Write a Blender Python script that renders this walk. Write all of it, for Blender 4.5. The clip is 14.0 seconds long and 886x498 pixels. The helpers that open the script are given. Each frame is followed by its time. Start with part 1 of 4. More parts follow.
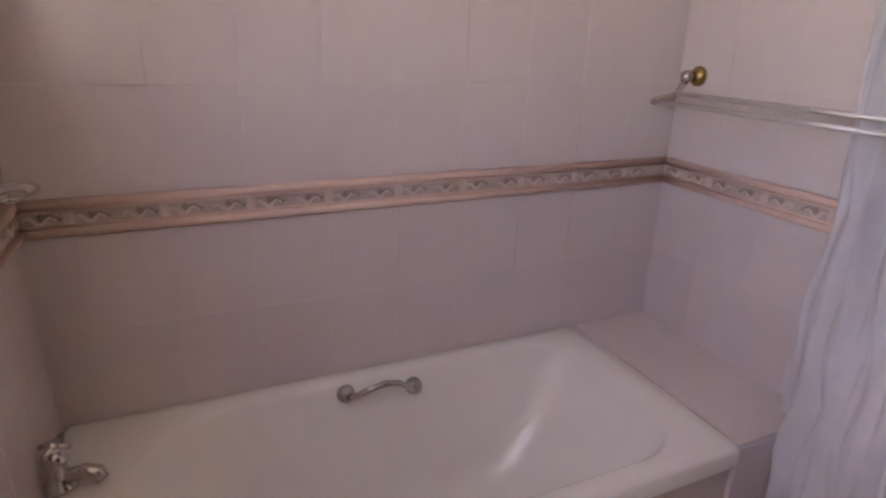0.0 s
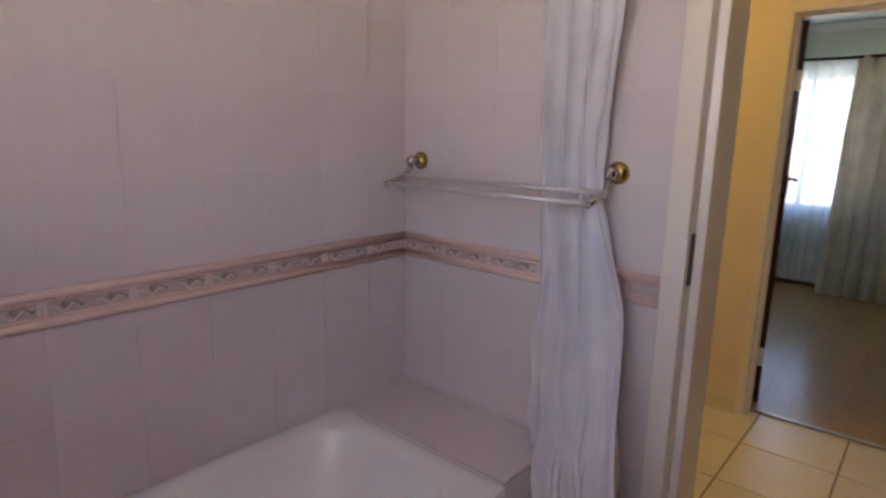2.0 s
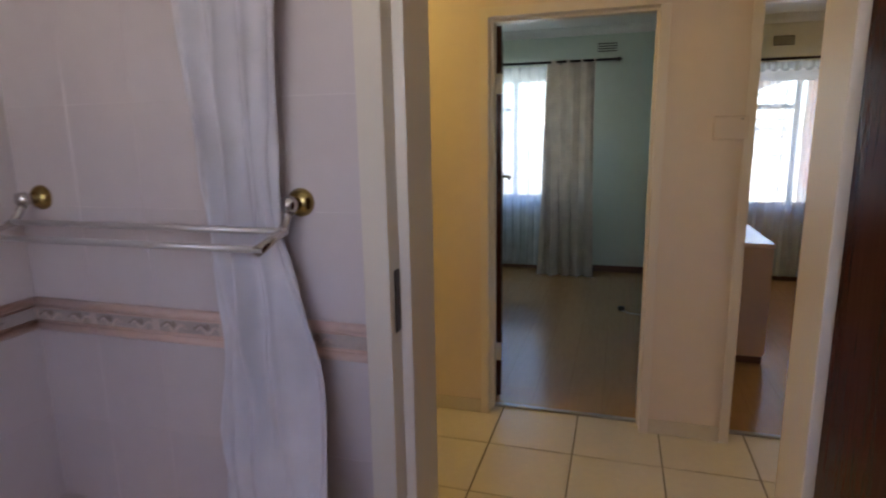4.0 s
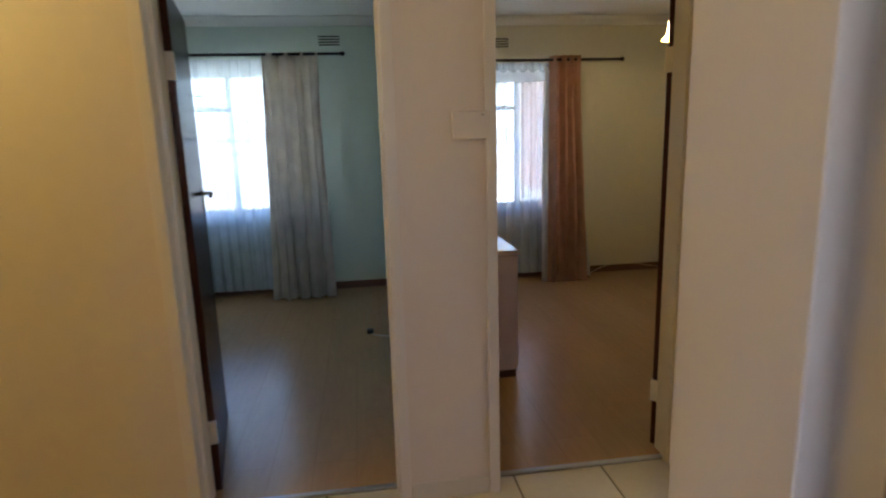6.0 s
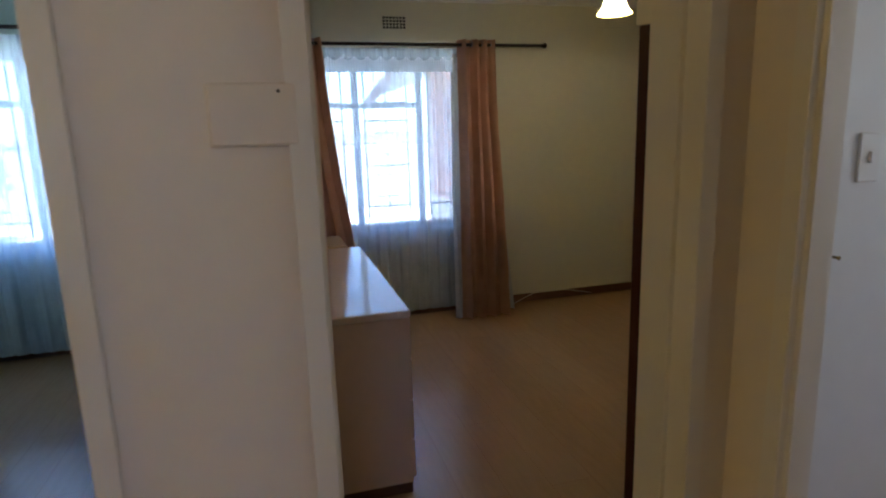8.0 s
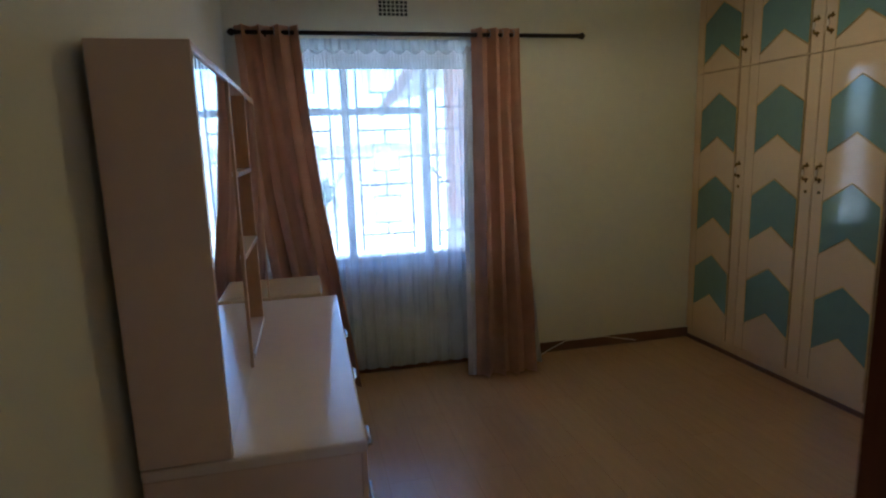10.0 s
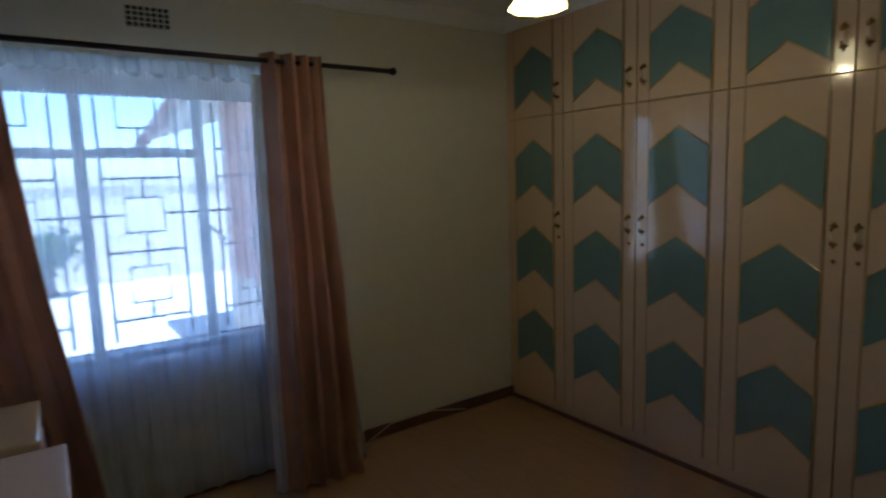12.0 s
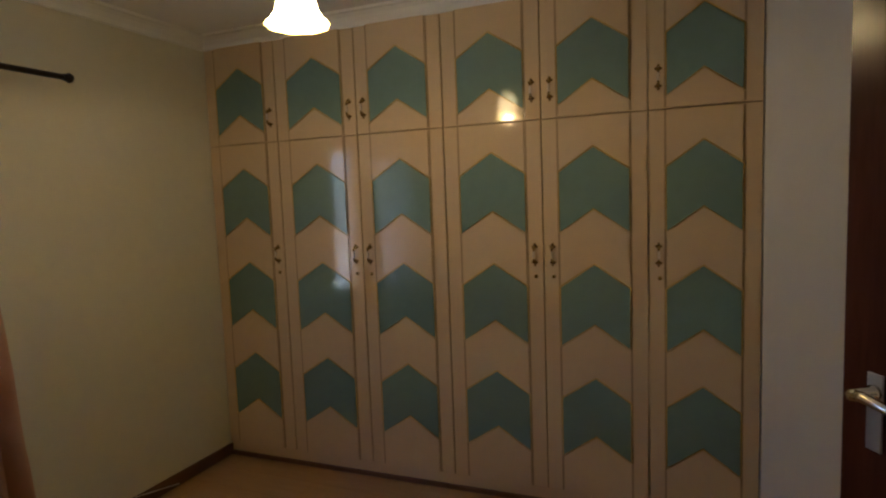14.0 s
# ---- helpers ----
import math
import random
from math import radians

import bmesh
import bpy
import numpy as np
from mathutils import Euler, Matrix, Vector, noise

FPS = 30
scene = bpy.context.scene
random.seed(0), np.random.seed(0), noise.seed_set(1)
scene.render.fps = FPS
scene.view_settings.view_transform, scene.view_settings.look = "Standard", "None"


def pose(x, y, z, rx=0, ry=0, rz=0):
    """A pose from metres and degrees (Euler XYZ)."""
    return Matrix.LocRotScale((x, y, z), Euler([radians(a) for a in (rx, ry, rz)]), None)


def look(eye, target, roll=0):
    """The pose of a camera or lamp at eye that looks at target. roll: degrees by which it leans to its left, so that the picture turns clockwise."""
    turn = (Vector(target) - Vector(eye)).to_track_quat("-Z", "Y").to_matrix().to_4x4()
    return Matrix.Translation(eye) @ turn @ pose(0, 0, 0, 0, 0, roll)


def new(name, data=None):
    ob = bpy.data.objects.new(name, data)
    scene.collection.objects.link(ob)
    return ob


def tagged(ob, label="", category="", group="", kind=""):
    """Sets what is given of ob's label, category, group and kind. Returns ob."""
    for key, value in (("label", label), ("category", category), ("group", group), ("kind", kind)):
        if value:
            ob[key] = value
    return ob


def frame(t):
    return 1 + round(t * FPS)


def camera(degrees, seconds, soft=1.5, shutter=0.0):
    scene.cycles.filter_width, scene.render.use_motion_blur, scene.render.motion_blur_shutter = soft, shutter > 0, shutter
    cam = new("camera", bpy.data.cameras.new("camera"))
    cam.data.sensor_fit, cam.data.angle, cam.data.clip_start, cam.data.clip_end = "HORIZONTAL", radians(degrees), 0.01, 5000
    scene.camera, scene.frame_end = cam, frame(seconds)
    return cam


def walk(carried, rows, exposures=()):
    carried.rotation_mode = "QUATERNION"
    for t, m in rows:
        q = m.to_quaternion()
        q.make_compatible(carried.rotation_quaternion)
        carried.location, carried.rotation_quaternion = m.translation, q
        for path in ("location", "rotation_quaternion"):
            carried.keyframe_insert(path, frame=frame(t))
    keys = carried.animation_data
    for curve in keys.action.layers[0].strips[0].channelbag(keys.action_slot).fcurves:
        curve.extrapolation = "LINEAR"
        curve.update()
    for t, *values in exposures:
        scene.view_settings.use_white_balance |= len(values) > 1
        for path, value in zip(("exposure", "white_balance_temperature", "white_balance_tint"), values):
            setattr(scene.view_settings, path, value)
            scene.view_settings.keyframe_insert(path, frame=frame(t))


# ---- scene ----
cam = camera(75.0, 14.0, soft=2.1, shutter=0.4)
PATH = [
    (0, (0.663, 0.343, 1.448), (1.434, 2.055, 0.761), 1.6),
    (0.5, (0.673, 0.317, 1.452), (1.606, 1.974, 0.831), 1.1),
    (1, (0.689, 0.284, 1.458), (1.758, 1.888, 0.926), 0.5),
    (1.5, (0.67, 0.294, 1.456), (1.935, 1.777, 1.01), 0.8),
    (2, (0.642, 0.323, 1.455), (2.124, 1.606, 1.058), 1.1),
    (2.2, (0.665, 0.307, 1.498), (2.188, 1.529, 1.063), -0.4),
    (2.5, (0.692, 0.309, 1.492), (2.307, 1.414, 1.08), -0.4),
    (3, (0.752, 0.299, 1.494), (2.471, 1.236, 1.087), -0.6),
    (3.5, (0.888, 0.315, 1.497), (2.695, 1.077, 1.105), -0.9),
    (4, (1.008, 0.345, 1.49), (2.884, 0.917, 1.1), -1.0),
    (4.2, (1.079, 0.374, 1.48), (2.983, 0.847, 1.089), -0.9),
    (6.3, (1.9, 0.243, 1.471), (3.83, -0.107, 1.079), -1.6),
    (6.5, (2.023, 0.194, 1.474), (3.944, -0.203, 1.084), -1.5),
    (7, (2.299, 0.069, 1.469), (4.195, -0.432, 1.077), -1.7),
    (7.5, (2.561, -0.039, 1.459), (4.452, -0.56, 1.066), -1.6),
    (8, (2.824, -0.149, 1.454), (4.714, -0.676, 1.066), -1.8),
    (8.2, (2.91, -0.192, 1.459), (4.8, -0.719, 1.073), -1.8),
    (10.3, (3.803, -0.563, 1.464), (5.726, -0.996, 1.115), -1.8),
    (10.5, (3.889, -0.6, 1.475), (5.809, -1.045, 1.128), -1.8),
    (11, (4.048, -0.632, 1.524), (5.935, -1.176, 1.193), -1.7),
    (11.5, (4.221, -0.62, 1.563), (6.04, -1.456, 1.278), -1.7),
    (12, (4.362, -0.613, 1.542), (5.995, -1.732, 1.293), -1.8),
    (12.5, (4.488, -0.603, 1.555), (5.9, -2.004, 1.345), -2.1),
    (13, (4.575, -0.566, 1.555), (5.761, -2.157, 1.377), -2.25),
    (13.5, (4.683, -0.501, 1.542), (5.602, -2.264, 1.365), -1.95),
    (14, (4.72, -0.505, 1.545), (5.486, -2.337, 1.368), -2.1),
]
EXPOSURES = [(0.0, 3.4, 7300, 29), (1.5, 3.15, 7100, 28), (3.0, 2.95, 6900, 27), (4.2, 2.8, 6500, 25), (6.4, 3.02, 5800, 22), (7.5, 2.80, 5400, 20), (8.2, 2.78, 5150, 19), (10.3, 2.72, 4800, 18), (11.0, 2.38, 4650, 19), (12.5, 1.93, 4800, 22), (13.0, 2.05, 4950, 23), (13.5, 2.5, 5600, 28), (14.0, 2.88, 5650, 28)]
walk(cam, [(t, look(eye, target, roll)) for t, eye, target, roll in PATH], EXPOSURES)

# ---- world and sun ----
world = bpy.data.worlds.new("sky")
scene.world = world
world.use_nodes = True
sky = world.node_tree.nodes.new("ShaderNodeTexSky")
sky.sky_type, sky.sun_disc = "NISHITA", False
sky.sun_elevation, sky.sun_rotation = radians(77), radians(-60)
bg = world.node_tree.nodes["Background"]
bg.inputs["Strength"].default_value = 0.15
world.node_tree.links.new(sky.outputs[0], bg.inputs[0])
sun_data = bpy.data.lights.new("sun", "SUN")
sun_data.energy, sun_data.angle, sun_data.color = 5.0, radians(0.5), (1.0, 0.95, 0.86)
sun = new("sun", sun_data)
sun.matrix_world = look((-1.95, 1.12, 9.74), (0, 0, 0))


def bulb(name, at, watts, colour, radius):
    data = bpy.data.lights.new(name, "POINT")
    data.energy, data.color, data.shadow_soft_size = watts, colour, radius
    ob = new(name, data)
    ob.location = at
    return ob


LX, LY = 5.787, -1.992           # pendant lamp
bulb("pendant_bulb", (LX, LY, 2.092), 6.0, (1.0, 0.72, 0.30), 0.03)
bulb("passage_bulb", (3.2, 1.9, 2.27), 2.0, (1.0, 0.74, 0.21), 0.06)


def window_light(name, at, target, wide, high, watts, colour):
    """Area lamp in a window's opening, standing in for sky light."""
    data = bpy.data.lights.new(name, "AREA")
    data.shape, data.size, data.size_y, data.energy, data.color = "RECTANGLE", wide, high, watts, colour
    ob = new(name, data)
    ob.matrix_world = look(at, target)
    return ob


window_light("bath_window_light", (0.30, 0.50, 1.70), (2.0, 0.50, 1.60), 0.75, 0.75, 0.55, (1.0, 0.78, 0.64))
# warm fill for the passage end, in an unseen window added for it
window_light("end_fill_light", (3.0, -3.87, 1.6), (3.0, 0.0, 1.5), 0.75, 0.75, 1.6, (1.0, 0.90, 0.64))

# ---- materials ----


def mat(name, col, rough=0.5, metal=0.0, var=0.08, scale=5.0, bump=0.0, bscale=90.0, coat=0.0, alt=None, island=0.0, stretch=(1, 1, 1)):
    """A procedural surface: two scales of noise in colour, a third in roughness, and fine relief."""
    m = bpy.data.materials.new(name)
    m.use_nodes = True
    nt = m.node_tree
    p = nt.nodes["Principled BSDF"]
    p.inputs["Metallic"].default_value = metal
    p.inputs["Coat Weight"].default_value = coat
    p.inputs["Coat Roughness"].default_value = 0.12
    tc = nt.nodes.new("ShaderNodeTexCoord")
    mp = nt.nodes.new("ShaderNodeMapping")
    mp.inputs["Scale"].default_value = stretch
    nt.links.new(tc.outputs["Object"], mp.inputs["Vector"])
    big = nt.nodes.new("ShaderNodeTexNoise")
    big.inputs["Scale"].default_value, big.inputs["Detail"].default_value = scale * 0.35, 4
    small = nt.nodes.new("ShaderNodeTexNoise")
    small.inputs["Scale"].default_value, small.inputs["Detail"].default_value = scale * 5, 6
    for n in (big, small):
        nt.links.new(mp.outputs[0], n.inputs["Vector"])
    add = nt.nodes.new("ShaderNodeMath")
    add.operation = "MULTIPLY_ADD"
    add.inputs[1].default_value = 0.6
    nt.links.new(big.outputs["Fac"], add.inputs[0])
    half = nt.nodes.new("ShaderNodeMath")
    half.operation = "MULTIPLY"
    half.inputs[1].default_value = 0.4
    nt.links.new(small.outputs["Fac"], half.inputs[0])
    nt.links.new(half.outputs[0], add.inputs[2])
    fac = add.outputs[0]
    if island:
        oi = nt.nodes.new("ShaderNodeObjectInfo")
        ma = nt.nodes.new("ShaderNodeMath")
        ma.operation = "MULTIPLY_ADD"
        ma.inputs[1].default_value = island
        nt.links.new(oi.outputs["Random"], ma.inputs[0])
        nt.links.new(fac, ma.inputs[2])
        fac = ma.outputs[0]
    ramp = nt.nodes.new("ShaderNodeValToRGB")
    ramp.color_ramp.elements[0].position, ramp.color_ramp.elements[1].position = 0.32, 0.68 + island
    a = alt or [c * (1 - var) for c in col]
    b = [min(1.0, c * (1 + var * 0.6)) for c in col]
    ramp.color_ramp.elements[0].color, ramp.color_ramp.elements[1].color = (*a, 1), (*b, 1)
    nt.links.new(fac, ramp.inputs[0])
    nt.links.new(ramp.outputs[0], p.inputs["Base Color"])
    rr = nt.nodes.new("ShaderNodeMapRange")
    rr.inputs["To Min"].default_value, rr.inputs["To Max"].default_value = max(0.02, rough * 0.85), min(1, rough * 1.2)
    nt.links.new(small.outputs["Fac"], rr.inputs["Value"])
    nt.links.new(rr.outputs[0], p.inputs["Roughness"])
    if bump:
        n = nt.nodes.new("ShaderNodeTexNoise")
        n.inputs["Scale"].default_value, n.inputs["Detail"].default_value = bscale, 5
        nt.links.new(mp.outputs[0], n.inputs["Vector"])
        bp = nt.nodes.new("ShaderNodeBump")
        bp.inputs["Strength"].default_value, bp.inputs["Distance"].default_value = bump, 0.004
        nt.links.new(n.outputs["Fac"], bp.inputs["Height"])
        nt.links.new(bp.outputs[0], p.inputs["Normal"])
    return m


def cloth(name, col, see=0.0, pass_light=0.3, weave=400.0):
    """Woven cloth: diffuse, letting light through, with see as its share of open weave."""
    m = bpy.data.materials.new(name)
    m.use_nodes = True
    nt = m.node_tree
    nt.nodes.remove(nt.nodes["Principled BSDF"])
    out = nt.nodes["Material Output"]
    tc = nt.nodes.new("ShaderNodeTexCoord")
    n = nt.nodes.new("ShaderNodeTexNoise")
    n.inputs["Scale"].default_value, n.inputs["Detail"].default_value = 7, 6
    nt.links.new(tc.outputs["Object"], n.inputs["Vector"])
    ramp = nt.nodes.new("ShaderNodeValToRGB")
    ramp.color_ramp.elements[0].position, ramp.color_ramp.elements[1].position = 0.3, 0.7
    ramp.color_ramp.elements[0].color = (*[c * 0.88 for c in col], 1)
    ramp.color_ramp.elements[1].color = (*[min(1, c * 1.06) for c in col], 1)
    nt.links.new(n.outputs["Fac"], ramp.inputs[0])
    w = nt.nodes.new("ShaderNodeTexNoise")
    w.inputs["Scale"].default_value = weave
    nt.links.new(tc.outputs["Object"], w.inputs["Vector"])
    bp = nt.nodes.new("ShaderNodeBump")
    bp.inputs["Strength"].default_value, bp.inputs["Distance"].default_value = 0.25, 0.002
    nt.links.new(w.outputs["Fac"], bp.inputs["Height"])
    d, t = nt.nodes.new("ShaderNodeBsdfDiffuse"), nt.nodes.new("ShaderNodeBsdfTranslucent")
    for s in (d, t):
        nt.links.new(ramp.outputs[0], s.inputs["Color"])
        nt.links.new(bp.outputs[0], s.inputs["Normal"])
    mx = nt.nodes.new("ShaderNodeMixShader")
    mx.inputs[0].default_value = pass_light
    nt.links.new(d.outputs[0], mx.inputs[1])
    nt.links.new(t.outputs[0], mx.inputs[2])
    last = mx
    if see:
        tr = nt.nodes.new("ShaderNodeBsdfTransparent")
        m2 = nt.nodes.new("ShaderNodeMixShader")
        m2.inputs[0].default_value = see
        nt.links.new(mx.outputs[0], m2.inputs[1])
        nt.links.new(tr.outputs[0], m2.inputs[2])
        last = m2
    nt.links.new(last.outputs[0], out.inputs["Surface"])
    return m


def glow(name, col, strength):
    m = bpy.data.materials.new(name)
    m.use_nodes = True
    p = m.node_tree.nodes["Principled BSDF"]
    p.inputs["Base Color"].default_value = (0.9, 0.85, 0.7, 1)
    p.inputs["Roughness"].default_value = 0.3
    p.inputs["Emission Color"].default_value = (*col, 1)
    p.inputs["Emission Strength"].default_value = strength
    return m


def laminate(name):
    """Honey-coloured laminate boards that run along x, with their joints."""
    m = mat(name, (0.46, 0.278, 0.135), rough=0.24, var=0.13, scale=3, bump=0.03, bscale=60, stretch=(0.4, 2.2, 1), coat=0.1)
    nt = m.node_tree
    p = nt.nodes["Principled BSDF"]
    tc = nt.nodes.new("ShaderNodeTexCoord")
    br = nt.nodes.new("ShaderNodeTexBrick")
    br.inputs["Scale"].default_value = 1
    br.inputs["Brick Width"].default_value, br.inputs["Row Height"].default_value = 1.2, 0.19
    br.inputs["Mortar Size"].default_value, br.inputs["Mortar Smooth"].default_value = 0.0012, 0.2
    br.inputs["Color1"].default_value, br.inputs["Color2"].default_value = (1, 1, 1, 1), (0.95, 0.94, 0.92, 1)
    br.inputs["Mortar"].default_value = (0.75, 0.7, 0.66, 1)
    nt.links.new(tc.outputs["Object"], br.inputs["Vector"])
    old = p.inputs["Base Color"].links[0].from_socket
    mul = nt.nodes.new("ShaderNodeMix")
    mul.data_type, mul.blend_type = "RGBA", "MULTIPLY"
    mul.inputs[0].default_value = 1
    nt.links.new(old, mul.inputs[6])
    nt.links.new(br.outputs["Color"], mul.inputs[7])
    nt.links.new(mul.outputs[2], p.inputs["Base Color"])
    return m


M_TILE = mat("glazed wall tile", (0.66, 0.585, 0.575), rough=0.22, var=0.05, scale=4, bump=0.04, bscale=25, island=0.07)
M_GROUT = mat("pale grout", (0.735, 0.665, 0.65), rough=0.85, var=0.08, scale=20, bump=0.2)
M_PINK = mat("salmon glazed moulding", (0.74, 0.54, 0.455), rough=0.3, var=0.10, scale=12)
M_BAND = mat("beige relief tile", (0.50, 0.42, 0.375), rough=0.35, var=0.14, scale=30, bump=0.1, bscale=120)
M_LEAF = mat("dark olive leaf glaze", (0.33, 0.265, 0.225), rough=0.45, var=0.2, scale=30)
M_SWIRL = mat("pale scroll glaze", (0.66, 0.54, 0.48), rough=0.35, var=0.1, scale=30)
M_BATH = mat("white bath enamel", (0.80, 0.77, 0.75), rough=0.21, var=0.03, scale=3)
M_CHROME = mat("chrome", (0.62, 0.60, 0.58), rough=0.12, metal=1, var=0.08, scale=20)
M_BRASS = mat("aged brass", (0.45, 0.33, 0.12), rough=0.25, metal=1, var=0.2, scale=25)
M_GLINT = mat("gold glint bead", (0.62, 0.42, 0.13), rough=0.33, metal=1, var=0.15, scale=25)
M_STEEL = mat("dull steel", (0.42, 0.42, 0.42), rough=0.35, metal=1, var=0.1, scale=25)
M_RAIL = mat("pale satin metal", (0.60, 0.57, 0.56), rough=0.38, metal=0.55, var=0.08, scale=25)
M_BLACKMETAL = mat("dark rod metal", (0.035, 0.026, 0.024), rough=0.35, metal=0.6, var=0.2, scale=20)
M_FRAME = mat("cream gloss frame paint", (0.72, 0.65, 0.55), rough=0.32, var=0.02, scale=2)
M_WHITE = mat("white gloss paint", (0.80, 0.78, 0.75), rough=0.3, var=0.04, scale=5, bump=0.04, bscale=50)
M_WALLCREAM = mat("cream wall paint", (0.72, 0.62, 0.50), rough=0.42, var=0.04, scale=3, bump=0.10, bscale=55)
M_WALLMINT = mat("pale mint wall paint", (0.65, 0.73, 0.63), rough=0.6, var=0.04, scale=3, bump=0.10, bscale=55)
M_WALLOLIVE = mat("pale lime cream wall paint", (0.66, 0.63, 0.50), rough=0.6, var=0.05, scale=3, bump=0.10, bscale=55)
M_WALLWHITE = mat("off-white wall paint", (0.74, 0.72, 0.69), rough=0.6, var=0.04, scale=3, bump=0.10, bscale=55)
M_CEIL = mat("white ceiling paint", (0.78, 0.77, 0.73), rough=0.8, var=0.03, scale=3, bump=0.08, bscale=40)
M_FLOORTILE = mat("ivory floor tile", (0.66, 0.60, 0.48), rough=0.25, var=0.08, scale=6, bump=0.03, bscale=30, island=0.15)
M_FGROUT = mat("dark floor grout", (0.16, 0.13, 0.10), rough=0.9, var=0.2, scale=30)
M_LAM = laminate("honey laminate boards")
M_SKIRT = mat("brown skirting wood", (0.14, 0.062, 0.032), rough=0.35, var=0.25, scale=6, stretch=(4, 4, 12))
M_DOOR = mat("dark stained door wood", (0.062, 0.018, 0.012), rough=0.20, var=0.4, scale=5, bump=0.04, bscale=70, stretch=(5, 5, 0.5), coat=0.04)
M_DOOR.node_tree.nodes["Principled BSDF"].inputs["Specular IOR Level"].default_value = 0.3
_nt = M_DOOR.node_tree
_dull, _mix = _nt.nodes.new("ShaderNodeBsdfDiffuse"), _nt.nodes.new("ShaderNodeMixShader")
_nt.links.new(_nt.nodes["Principled BSDF"].inputs["Base Color"].links[0].from_socket, _dull.inputs["Color"])
_mix.inputs[0].default_value = 0.5
_nt.links.new(_nt.nodes["Principled BSDF"].outputs[0], _mix.inputs[1])
_nt.links.new(_dull.outputs[0], _mix.inputs[2])
_nt.links.new(_mix.outputs[0], _nt.nodes["Material Output"].inputs["Surface"])
M_CARPET = mat("dark red patterned carpet", (0.17, 0.035, 0.03), rough=0.95, var=0.6, scale=9, bump=0.8, bscale=260, alt=(0.05, 0.018, 0.02))
M_CREAM = mat("cream lacquer", (0.63, 0.472, 0.285), rough=0.085, var=0.05, scale=4, bump=0.02, bscale=30)
M_GREEN = mat("sea green lacquer", (0.17, 0.265, 0.235), rough=0.085, var=0.08, scale=4, bump=0.02, bscale=30)
M_GROOVE = mat("bevelled groove lacquer", (0.36, 0.25, 0.14), rough=0.18, var=0.15, scale=10)
M_DRESS = mat("pinkish beige melamine", (0.80, 0.60, 0.49), rough=0.22, var=0.05, scale=4)
M_DRTOP = mat("glossy pinkish white melamine", (0.80, 0.67, 0.60), rough=0.13, var=0.04, scale=4)
M_SHELF = mat("tan wood-grain melamine", (0.56, 0.34, 0.18), rough=0.4, var=0.2, scale=5, stretch=(6, 6, 0.6))
M_MIRROR = mat("mirror silver", (0.82, 0.85, 0.85), rough=0.012, metal=1, var=0.0)
M_BRICK = mat("red facing brick", (0.42, 0.20, 0.13), rough=0.9, var=0.3, scale=12, bump=0.5, bscale=60, island=0.3)
M_MORTAR = mat("sand mortar", (0.45, 0.40, 0.34), rough=0.95, var=0.15, scale=30, bump=0.4)
M_TIMBER = mat("weathered timber", (0.16, 0.09, 0.07), rough=0.8, var=0.3, scale=8, bump=0.3)
M_ROOF = mat("grey roof sheet", (0.30, 0.29, 0.28), rough=0.6, var=0.15, scale=6)
M_GROUND = mat("dry pale ground", (0.56, 0.53, 0.46), rough=0.95, var=0.15, scale=2, bump=0.5, bscale=20, alt=(0.42, 0.41, 0.31))
M_PLASTER = mat("pale garden plaster", (0.62, 0.57, 0.48), rough=0.9, var=0.15, scale=3, bump=0.3)

M_BARK = mat("grey bark", (0.14, 0.10, 0.07), rough=0.95, var=0.3, scale=12, bump=0.6)
M_BOX = mat("wall-coloured gloss cover", (0.71, 0.61, 0.50), rough=0.52, var=0.03, scale=4)
M_PLASTIC = mat("white switch plastic", (0.70, 0.68, 0.64), rough=0.35, var=0.03, scale=6)
M_BLACK = mat("black plastic", (0.015, 0.014, 0.014), rough=0.5, var=0.2, scale=20)
M_FOLIAGE = cloth("sunlit green foliage", (0.11, 0.16, 0.07), pass_light=0.5)
M_PORCELAIN = mat("cream porcelain", (0.66, 0.56, 0.42), rough=0.15, var=0.05, scale=30)
M_TAN = cloth("tan curtain cloth", (0.60, 0.37, 0.25), pass_light=0.45)
M_LINEN = cloth("beige linen curtain cloth", (0.76, 0.69, 0.60), pass_light=0.45)
M_LINING = cloth("white curtain lining", (0.70, 0.70, 0.68), pass_light=0.4)
M_SHEER = cloth("white sheer voile", (0.74, 0.84, 0.95), see=0.46, pass_light=0.6)
M_VOILE = cloth("dense white voile", (0.79, 0.87, 0.94), see=0.28, pass_light=0.55)
M_LACE = cloth("white lace", (0.82, 0.86, 0.92), see=0.10, pass_light=0.5)
M_SHOWER = cloth("white shower curtain cloth", (0.81, 0.79, 0.83), pass_light=0.3)
M_SHADE = glow("lit frosted glass shade", (1.0, 0.78, 0.30), 2.8)
M_SHADETIP = glow("lit clear glass rim", (1.0, 0.70, 0.10), 3.0)
m = bpy.data.materials.new("window glass")
m.use_nodes = True
nt = m.node_tree
nt.nodes.remove(nt.nodes["Principled BSDF"])
tr, gl, mx = nt.nodes.new("ShaderNodeBsdfTransparent"), nt.nodes.new("ShaderNodeBsdfGlossy"), nt.nodes.new("ShaderNodeMixShader")
tr.inputs[0].default_value = (0.88, 0.95, 0.98, 1)
gl.inputs["Roughness"].default_value = 0.02
mx.inputs[0].default_value = 0.06
nt.links.new(tr.outputs[0], mx.inputs[1])
nt.links.new(gl.outputs[0], mx.inputs[2])
nt.links.new(mx.outputs[0], nt.nodes["Material Output"].inputs["Surface"])
M_GLASS = m

# ---- building helpers ----
BASE = {}


